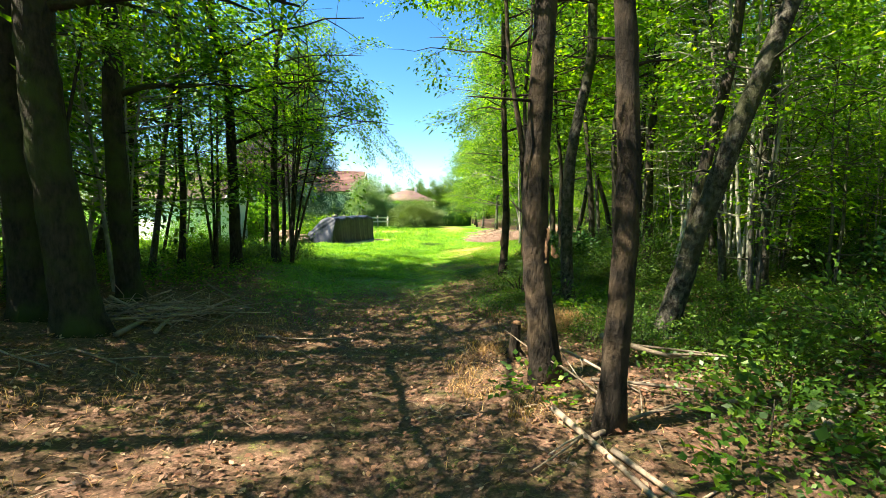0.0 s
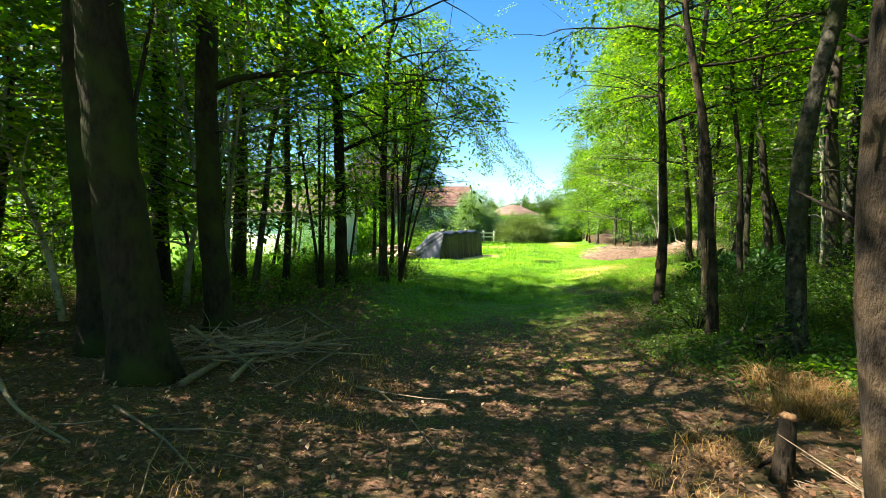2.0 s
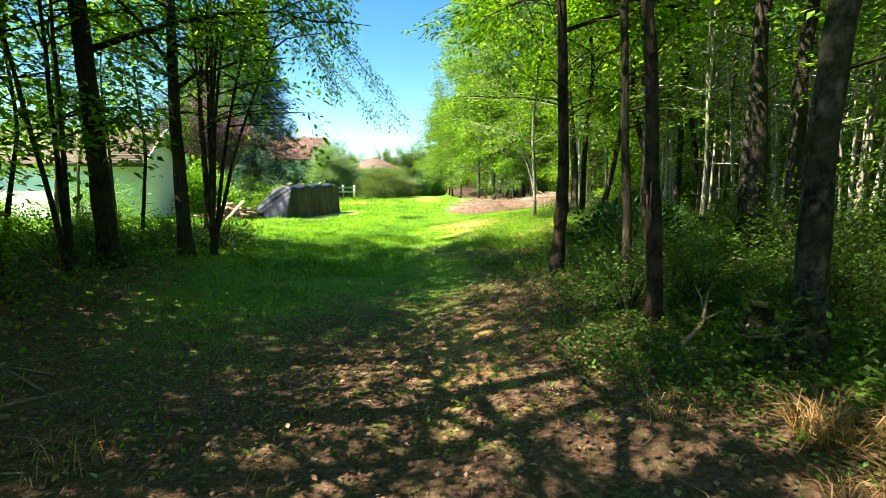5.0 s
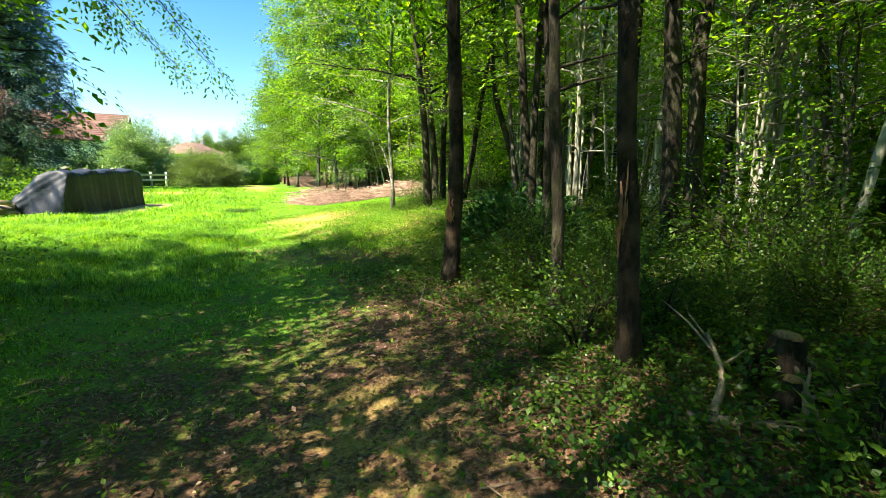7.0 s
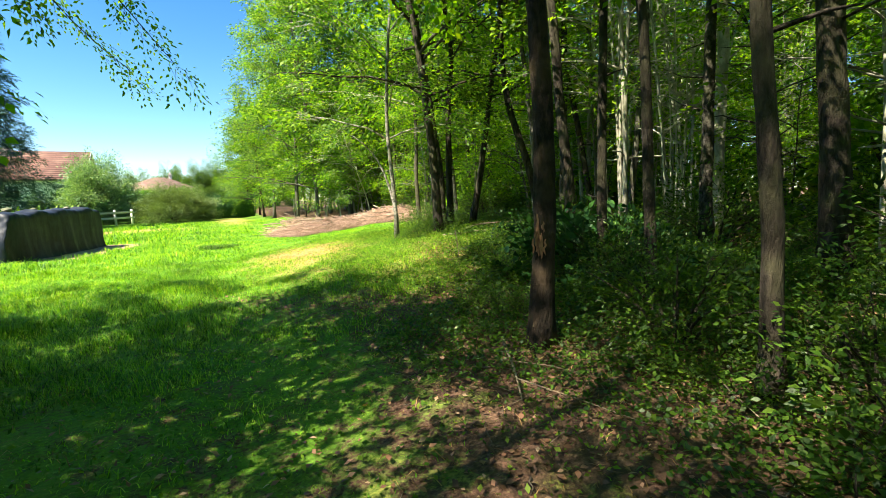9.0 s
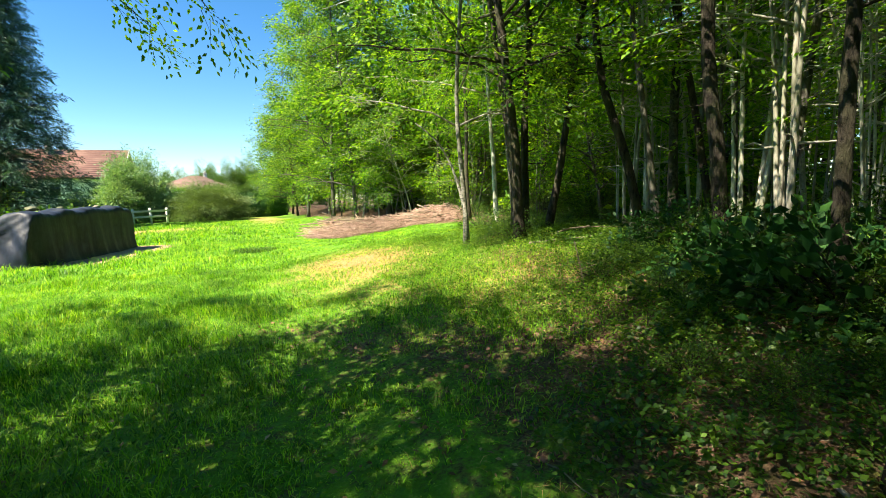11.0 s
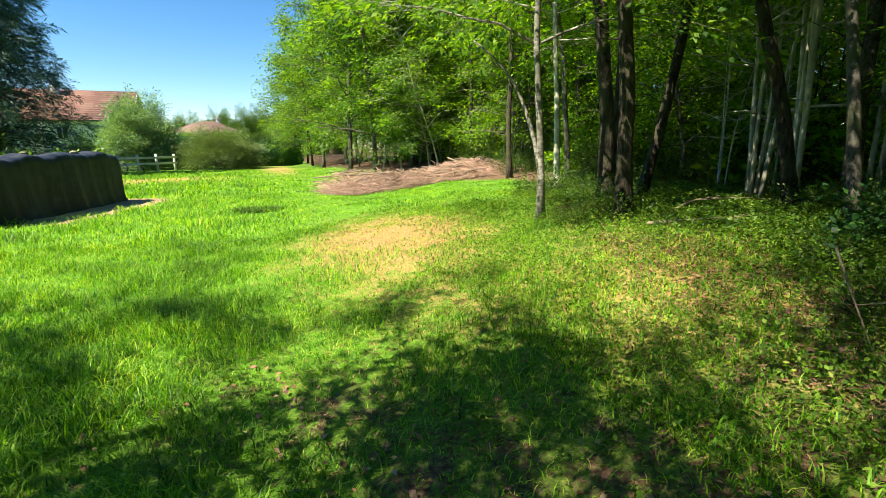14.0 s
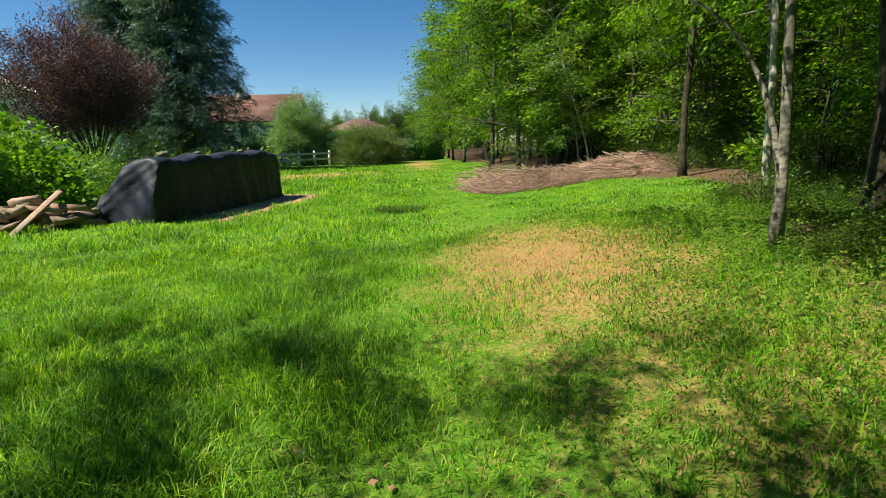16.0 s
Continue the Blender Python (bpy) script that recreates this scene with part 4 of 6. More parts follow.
spread(SAPLINGS, [(4.6, 6.9), (5.2, 8.3), (6.0, 7.2), (5.6, 10.6), (6.6, 9.4), (6.9, 12.6), (5.9, 13.4), (7.4, 14.2), (6.4, 15.6), (7.9, 17.0), (6.9, 18.2), (8.4, 15.4)], 0.9, 1.3, all_copies=True)
spread(UNDER, [(2.0, 4.4), (2.5, 4.2), (2.9, 4.6), (2.2, 5.2), (3.3, 4.9), (3.0, 3.9), (1.7, 5.0), (3.7, 4.3), (2.7, 5.6)], 0.6, 0.85, 0.05, (0.4, 0.45, 0.15, 0.0), True)
spread(UNDER, [(-6.6, 14.2), (-7.6, 15.0), (-8.8, 14.6), (-6.0, 16.0), (-9.8, 15.8), (-7.0, 13.0), (-8.2, 16.6), (-10.8, 14.0), (-9.4, 13.2)], 0.45, 0.65, 0.05, (0, 0, 0, 1.0), True)
spread(UNDER, scatter(34, 10.5, 21, 33, 52, 1.6, lambda x, y: True, None), 1.6, 2.3, 0.05, (0, 0, 0, 1.0), True)
spread(TALL, scatter(16, 8.5, 20, 31, 48, 1.5, lambda x, y: x > 9 + 0.05 * (y - 31), None), 0.95, 1.2, 0.04, (0.4, 0.2, 0.2, 0.2), True)

# ---- the meadow: covered stack, wood, brush, fence, shrubs ----


def covered_stack():
    """A long stack under a dark tarpaulin that is drawn down to the ground."""
    at = (-5.43, 25.62)
    ob = thing("covered_stack", (*at, gz(*at)), "long stack covered with a dark blue tarpaulin on the grass", "covered stack", rz=math.degrees(math.atan2(5.6, 1.25)))
    rng = np.random.default_rng(9)
    ph = rng.uniform(0, 6.28, 12)
    length, ns, nu = 5.15, 130, 84
    prof = np.array([(-0.10, -0.02), (-0.05, 0.10), (-0.01, 0.5), (0.0, 1.0), (0.0, 1.36), (0.04, 1.46), (0.14, 1.50), (0.38, 1.52), (0.62, 1.47), (0.95, 1.32), (1.3, 0.98), (1.65, 0.56), (1.98, 0.24), (2.35, 0.06), (2.55, -0.02)])
    q = np.concatenate([[0], np.cumsum(np.linalg.norm(np.diff(prof, axis=0), axis=1))])
    u = np.linspace(0, q[-1], nu)
    py, pz = np.interp(u, q, prof[:, 0]), np.interp(u, q, prof[:, 1])
    s = np.concatenate([np.linspace(-0.5, 0.0, 34)[:-1], np.linspace(0, length, ns - 37), np.linspace(length, length + 0.16, 5)[1:]])
    S, U = np.meshgrid(s, np.arange(nu), indexing="ij")
    PY, PZ = py[None, :] * np.ones_like(S), pz[None, :] * np.ones_like(S)
    end = np.clip(-S / 0.5, 0, 1)
    low = np.clip(1 - end ** 3.2, 0, 1) ** 0.8
    far = np.clip((S - length) / 0.16, 0, 1)
    drop = np.sqrt(np.clip(1 - far ** 2.2, 0, 1))
    top = 1 - 0.05 * np.sin(S * 2.1 + 0.4) ** 2 - 0.04 * smoothstep(3, 0, S)
    PZ = PZ * low * drop * top
    PY = PY + 0.12 * end * (0.6 - PY)
    # hanging folds on the sides, crumples at the near end
    side = smoothstep(0.02, 0.25, np.abs(PY - 0.75) - 0.5)
    fold = 0.024 * np.sin(5.3 * S + ph[0] + 0.9 * PZ) * np.sin(2.1 * S + ph[1]) + 0.010 * np.sin(13.1 * S + ph[2] + 1.6 * PZ) * np.sin(3.7 * S) + 0.02 * np.sin(2.3 * S + 2.2 * PZ)
    hang = (1.15 - 0.5 * PZ)
    PY = PY - np.sign(0.75 - PY) * side * fold * hang
    crump = end ** 0.5 * (0.05 * np.sin(5 * PY + 4 * PZ + ph[3]) + 0.025 * np.sin(13 * PY - 9 * PZ + ph[5]) + 0.012 * np.sin(27 * PZ + 19 * PY))
    foot = smoothstep(1.25, 1.8, PY) * (1 - smoothstep(0.3, 2.2, S))
    PZ = np.clip(PZ + foot * (0.07 * np.sin(9 * PY + 5 * S + ph[8]) * np.sin(7 * S - 4 * PY + ph[9]) + 0.045 * np.sin(21 * PY - 12 * S + ph[10]) + 0.03 * np.abs(np.sin(17 * S + 14 * PY + ph[11]))), -0.02, None)
    SX = S - crump - 0.02 * np.sin(9 * PY)
    PZ = PZ + 0.018 * np.sin(6.1 * S + 4.3 * PY + ph[6]) * (PZ > 1.2) + 0.012 * np.sin(17 * S + ph[7]) * (PZ > 1.2)
    rows, cols = S.shape
    I, J = np.meshgrid(np.arange(rows - 1), np.arange(cols - 1), indexing="ij")
    f = np.stack([I * cols + J, (I + 1) * cols + J, (I + 1) * cols + J + 1, I * cols + J + 1], -1).reshape(-1, 4)
    part("tarpaulin", Geo().add(np.stack([SX, PY, PZ], -1), f), TARP, ob, smooth=True)
    for x, y, a, r in ((0.4, 0.4, 0.2, 0.11), (1.7, 0.4, 0.9, 0.08), (3.9, 0.5, 0.4, 0.09)):
        g = Geo()
        lump(g, (x, y, 1.46 + r * 0.35), (r * 1.5, r, r * 0.6), int(100 * x))
        part("weight_stone", g, STONE, ob, smooth=True)
    return ob


def lump(geo, c, size, seed, n=10):
    """A rounded uneven stone."""
    rng = np.random.default_rng(seed)
    th, ph = np.linspace(0, np.pi, n), np.linspace(0, 2 * np.pi, 2 * n, endpoint=False)
    T, P = np.meshgrid(th, ph, indexing="ij")
    r = 1 + 0.16 * np.sin(3 * P + seed) * np.sin(T) + 0.12 * np.sin(5 * T + 2 * P + 2 * seed)
    v = np.stack([c[0] + size[0] * r * np.sin(T) * np.cos(P), c[1] + size[1] * r * np.sin(T) * np.sin(P), c[2] + size[2] * r * np.cos(T)], -1)
    I, J = np.meshgrid(np.arange(n - 1), np.arange(2 * n), indexing="ij")
    K = (J + 1) % (2 * n)
    geo.add(v, np.stack([I * 2 * n + J, (I + 1) * 2 * n + J, (I + 1) * 2 * n + K, I * 2 * n + K], -1).reshape(-1, 4))


covered_stack()


def wood_pile(at):
    """Old boards and split logs thrown on a heap."""
    ob = thing("wood_pile", (*at, gz(*at)), "heap of weathered boards and split logs on the grass", "wood pile")
    rng = np.random.default_rng(31)
    for i in range(34):
        layer = i // 11
        a = rng.uniform(-25, 40) + (70 if i % 5 == 0 else 0)
        l = rng.uniform(0.35, 0.85)
        x, y = rng.uniform(-1.35, 1.15) * (1 - 0.18 * layer), rng.uniform(-0.55, 0.7) * (1 - 0.12 * layer)
        g = Geo()
        turned_box(g, (l, rng.uniform(0.15, 0.30), rng.uniform(0.05, 0.16)), pose(x, y, 0.08 + 0.16 * layer + rng.uniform(0, 0.06), rng.uniform(-30, 30), rng.uniform(-26, 26), a + rng.uniform(-30, 30)))
        part("board" if i % 3 else "split_log", g, PLANK if i % 4 else DEADWOOD, ob)
    g = Geo()
    turned_box(g, (1.35, 0.15, 0.04), pose(0.25, -0.45, 0.38, 12, -38, 62))
    part("board", g, PLANK, ob)
    return ob


wood_pile((-7.95, 25.1))


def stick(geo, rng, p, az, length, r, rise=0.0, bend=0.12, sides=4):
    t = np.linspace(0, 1, 4)
    h = np.array([math.cos(az), math.sin(az), rise])
    pts = np.asarray(p) + length * (t[:, None] - 0.5) * h + np.concatenate([[np.zeros(3)], rng.normal(0, bend * length * 0.3, (2, 3)) * np.array([1, 1, 0.4]), [np.zeros(3)]])
    add_tube(geo, pts, np.linspace(r, r * 0.4, 4), sides)


def brush_heap(at, n, rx, ry, h, seed, label, rz, limbs=34, thick=1.0):
    """Cut branches dumped in a long low heap."""
    ob = thing("brush_pile", (*at, gz(*at)), label, "brush pile", rz=rz)
    rng = np.random.default_rng(seed)
    ca, sa = math.cos(math.radians(rz)), math.sin(math.radians(rz))

    def lie(x, y):
        return ground_height(at[0] + ca * x - sa * y, at[1] + sa * x + ca * y) - gz(*at)

    gm = Geo()
    lump(gm, (0, 0, -0.08), (rx * 0.85, ry * 0.75, h * 0.38), seed, 12)
    gm.v[0][:, 2] += lie(gm.v[0][:, 0], gm.v[0][:, 1])
    part("mound", gm, BRUSHWOOD, ob, "packed brown brushwood", True)
    loose = Geo()
    for i in range(n):
        a, k = rng.uniform(0, 6.28), math.sqrt(rng.uniform(0, 1))
        x, y = rx * k * math.cos(a), ry * k * math.sin(a)
        z = h * (1 - k * k) * rng.uniform(0.35, 1.15) + 0.03 + float(lie(x, y))
        stick(loose, rng, (x, y, z), rng.uniform(0, 6.28), rng.uniform(0.25, 1.0), rng.uniform(0.004, 0.014), rng.normal(0, 0.25), 0.22, 3)
    tagged(part("brushwood", loose, BRUSHWOOD, ob), kind="stuff")
    for i in range(limbs):
        a, k = rng.uniform(0, 6.28), math.sqrt(rng.uniform(0, 0.8))
        x, y = rx * k * math.cos(a), ry * k * math.sin(a)
        g = Geo()
        stick(g, rng, (x, y, h * (1 - k * k) + 0.08 + float(lie(x, y))), rng.uniform(0, 6.28), rng.uniform(0.7, 1.6), thick * rng.uniform(0.014, 0.028), rng.normal(0.05, 0.22), 0.14, 5)
        part("branch", g, DEADWOOD, ob, smooth=True)
    return ob


brush_heap((4.3, 30.6), 3200, 2.5, 1.5, 0.44, 41, "long heap of cut reddish brushwood on the grass", 0)
brush_heap((7.2, 30.2), 2800, 2.4, 1.4, 0.52, 42, "heap of cut branches at the wood's edge", -10)
brush_heap((-3.9, 6.6), 130, 0.7, 0.6, 0.10, 44, "heap of dead branches and twigs at the foot of a tree", 60, 4, 0.6)
brush_heap((3.4, 33.6), 350, 1.5, 0.9, 0.55, 43, "heap of old branches under the trees", 20)


def rail_fence(x0, y0, x1, y1, posts):
    a = math.degrees(math.atan2(y1 - y0, x1 - x0))
    ob = thing("rail_fence", (x0, y0, gz(x0, y0)), "low white wooden post and rail fence", "fence", rz=a)
    l = math.hypot(x1 - x0, y1 - y0)
    rng = np.random.default_rng(17)
    for i in range(posts):
        g = Geo()
        turned_box(g, (1.35, 0.13, 0.13), pose(l * i / (posts - 1), 0, 0.55, 0, 90 + rng.normal(0, 1.5), 0))
        part("post", g, WHITE_PAINT, ob)
    for z in (0.55, 0.98):
        g = Geo()
        turned_box(g, (l + 0.3, 0.05, 0.15), pose(l / 2, -0.09, z, 0, rng.normal(0, 0.4), 0))
        part("rail", g, WHITE_PAINT, ob)
    return ob


rail_fence(-11.0, 49.6, -6.0, 55.0, 6)

wheel = Geo()
ang = np.linspace(0, 2 * np.pi, 25)
add_tube(wheel, np.stack([0.38 * np.cos(ang), 0 * ang, 0.40 + 0.38 * np.sin(ang)], -1), np.full(25, 0.025), 6)
for q in range(4):
    a = q * math.pi / 4
    add_tube(wheel, [(0.38 * math.cos(a), 0, 0.4 + 0.38 * math.sin(a)), (-0.38 * math.cos(a), 0, 0.4 - 0.38 * math.sin(a))], [0.012, 0.012], 5)
solid("cart_wheel", wheel, IRON, (-8.3, 49.2, gz(-8.3, 49.2)), "old iron cart wheel leaning by the fence", "wheel", rz=30)

# shrubs round the meadow


def set_at(ob, x, y, s=1.0, rz=0.0):
    ob.matrix_world = scaled(x, y, rz, s)
    return ob


set_at(bush("juniper_bush", 201, 2.9, 2.2, 3.1, 2300, LEAF_OLIVE, FINE, "wide olive-green juniper bush with drooping sprays", 0.95, 16, "bush", core=0.5), -2.85, 56.6)
set_at(bush("round_shrub", 202, 2.4, 2.3, 5.6, 2300, LEAF_GREY, FINE, "large round grey-green shrub before the house", 1.3, 14, "bush", core=0.55), -8.9, 58.5)
set_at(bush("yellow_shrub", 203, 1.6, 1.5, 2.9, 700, LEAF_EDGE, FINE, "yellow-green shrub beside the house", 0.7, 9, "bush"), -12.3, 58.0)
set_at(bush("elder_bush", 204, 1.9, 1.7, 2.5, 420, HEDGE_LEAF, BROAD, "bright green elder bush behind the wood pile", 0.7, 12, "bush"), -10.5, 28.0, 0.9)
set_at(bush("elder_bush", 205, 1.8, 1.7, 2.6, 380, HEDGE_LEAF, BROAD, "bright green elder bush at the garden's edge", 0.7, 12, "bush"), -12.2, 29.6)
set_at(bush("elder_bush", 206, 1.7, 1.7, 1.9, 300, LEAF_EDGE, BROAD, "bright green bush behind the covered stack", 0.7, 10, "bush"), -8.3, 33.0, 0.72)
set_at(bush("elder_bush", 207, 1.2, 1.2, 1.9, 240, LEAF_EDGE, BROAD, "yellow-green bush behind the covered stack", 0.6, 10, "bush"), -6.7, 35.5, 0.85)
set_at(bush("garden_shrub", 208, 2.0, 1.8, 2.4, 420, LEAF_LOW, FINE, "dense green garden shrub", 0.7, 12, "bush"), -11.0, 36.0)
set_at(bush("garden_shrub", 209, 2.2, 1.8, 1.8, 400, HEDGE_LEAF, FINE, "dense green garden shrub", 0.7, 12, "bush"), -18.0, 36.0)
set_at(bush("garden_shrub", 210, 2.4, 1.9, 2.0, 420, HEDGE_LEAF, FINE, "dense green garden shrub", 0.7, 12, "bush"), -12.4, 32.5)
set_at(bush("garden_shrub", 215, 1.6, 1.3, 1.5, 320, HEDGE_LEAF, FINE, "sunlit green shrub before a white wall", 0.6, 10, "bush"), -11.8, 22.4)
set_at(bush("garden_shrub", 216, 1.5, 1.3, 1.2, 280, HEDGE_LEAF, FINE, "sunlit green shrub before a white wall", 0.6, 10, "bush"), -15.6, 22.4)
set_at(bush("hazel_shoot", 217, 0.4, 0.4, 0.55, 24, LEAF_LOW, FINE, "small-leaved hazel shoots beside a stump", 0.4, 6, "bush", "undergrowth"), 1.72, 7.35)
set_at(bush("hazel_shoot", 218, 0.4, 0.4, 0.55, 26, LEAF_LOW, FINE, "small-leaved hazel shoots at the wood's edge", 0.4, 6, "bush", "undergrowth"), 1.55, 9.0)
set_at(bush("hazel_shoot", 219, 0.35, 0.35, 0.55, 18, LEAF_LOW, FINE, "small-leaved hazel shoots at the wood's edge", 0.4, 6, "bush", "undergrowth"), 2.2, 8.9)
set_at(bush("low_shrub", 211, 1.3, 0.9, 0.7, 160, HEDGE_LEAF, FINE, "low clipped green shrub before the fence", 0.5, 9, "bush"), -9.9, 51.8)
set_at(bush("laurel_bush", 212, 1.0, 0.95, 0.8, 170, LEAF_LAUREL, BROAD, "dark glossy laurel bush at the wood's edge", 0.36, 11, "bush", "undergrowth"), 3.75, 13.5, 0.75)
set_at(bush("laurel_bush", 213, 1.1, 1.0, 1.0, 190, LEAF_LAUREL, BROAD, "dark glossy laurel bush in the shade", 0.36, 11, "bush", "undergrowth"), 4.6, 14.9, 0.7)
set_at(bush("laurel_bush", 214, 0.8, 0.8, 0.65, 140, LEAF_LAUREL, BROAD, "low dark laurel in the shade", 0.45, 10, "bush", "undergrowth"), 3.3, 12.3)


def plum_tree(at):
    rng = np.random.default_rng(55)
    wood, leaf = Geo(), Geo()
    ob = thing("plum_tree", (*at, gz(*at)), "purple-leaved plum tree with upright branches", "tree")
    src, way = [], []
    add_tube(wood, [(0, 0, -0.1), (0.05, 0, 0.5), (0.1, 0, 1.1)], [0.16, 0.13, 0.12], 8)
    for j in range(26):
        a, k = j * 2.399, math.sqrt((j + 0.5) / 26)
        e = np.array([3.0 * k * math.cos(a), 2.6 * k * math.sin(a), 6.3 - 2.0 * k * k + rng.normal(0, 0.25)])
        p = polyline([(0.1, 0, 0.7), (e[0] * 0.35, e[1] * 0.35, 2.3), (e[0] * 0.75, e[1] * 0.75, e[2] * 0.72), e], 8)
        add_tube(wood, p, np.linspace(0.05, 0.006, 8), 5)
        for q in range(3, 8):
            for _ in range(26):
                src.append(p[q] + rng.normal(0, 0.2, 3)), way.append((p[q] - p[q - 1]) / 0.8 + rng.normal(0, 0.36, 3))
    fan_out(leaf, rng, np.array(src), np.array(way), FINE, 0.75, 0.6)
    part("trunk", wood, BARK, ob, smooth=True)
    part("crown", leaf, LEAF_PURPLE, ob)


plum_tree((-13.9, 37.4))


def conifer(at, h, r, seed, label):
    rng = np.random.default_rng(seed)
    wood, leaf = Geo(), Geo()
    ob = thing("conifer", (*at, gz(*at)), label, "tree", "garden conifers")
    add_tube(wood, [(0, 0, -0.1), (0, 0, h * 0.5), (0, 0, h)], [0.32, 0.2, 0.03], 8)
    o, d = [], []
    n = int(h * 13)
    for j in range(n):
        f = (j + 0.5) / n
        z = 0.4 + (h - 0.5) * f
        a = j * 2.399 + rng.uniform(-0.3, 0.3)
        l = r * (1 - f) ** 0.75 * rng.uniform(0.78, 1.12) + 0.25
        hor = np.array([math.cos(a), math.sin(a), 0])
        p = np.array([0, 0, z]) + np.linspace(0, 1, 5)[:, None] * l * hor + np.array([[0, 0, 0.0], [0, 0, -0.02], [0, 0, -0.06], [0, 0, -0.08], [0, 0, -0.02]]) * l
        add_tube(wood, p, np.linspace(0.035, 0.006, 5), 4)
        for q in range(22):
            t = rng.uniform(0.15, 1.0)
            b = p[min(4, int(t * 5))]
            o.append(b + rng.normal(0, 0.10, 3)), d.append(hor + rng.normal(0, 0.55, 3) * np.array([1, 1, 0.5]) + np.array([0, 0, -0.25]))
    fan_out(leaf, rng, np.array(o), np.array(d), NEEDLES, 0.95, 0.5)
    part("trunk", wood, BARK, ob, smooth=True)
    part("crown", leaf, NEEDLE, ob)


conifer((-14.2, 49.0), 17.5, 4.0, 301, "tall dark blue-green spruce in the garden")
conifer((-18.4, 50.5), 16.5, 3.9, 302, "tall dark spruce standing beside another")


def hedge(x0, x1, y, depth, h, label, seed, green):
    """A clipped hedge: leaves on a dense core."""
    rng = np.random.default_rng(seed)
    z = gz(0.5 * (x0 + x1), y)
    ob = thing("hedge", (0.5 * (x0 + x1), y, z), label, "hedge", "garden hedges")
    l = 0.5 * (x1 - x0)
    core = Geo()
    box(core, -l + 0.15, l - 0.15, -depth / 2 + 0.15, depth / 2 - 0.15, -0.1, h - 0.15)
    part("inner_growth", core, LEAF_LAUREL, ob, "dense dark twigs inside the hedge")
    n = int(150 * (x1 - x0))
    side = rng.integers(0, 3, n)
    u, v = rng.uniform(-l, l, n), rng.uniform(0, 1, n)
    o = np.stack([u, np.where(side == 0, -depth / 2, np.where(side == 1, depth / 2, (v - 0.5) * depth)), np.where(side == 2, h, v * h)], -1) + rng.normal(0, 0.06, (n, 3))
    d = np.stack([rng.normal(0, 0.6, n), np.where(side == 0, -0.6, np.where(side == 1, 0.6, 0)) + rng.normal(0, 0.3, n), rng.uniform(0, 1, n)], -1)
    leaf = Geo()
    fan_out(leaf, rng, o - 0.15 * d, d, FINE, 0.7, 0.7)
    part("foliage", leaf, green, ob)


hedge(-12.5, -0.8, 64.0, 1.2, 2.75, "tall clipped green hedge along the garden", 401, HEDGE_LEAF)
hedge(-1.0, 4.2, 62.0, 1.4, 2.0, "dark clipped hedge at the end of the meadow", 402, LEAF_LAUREL)

# ---- houses ----


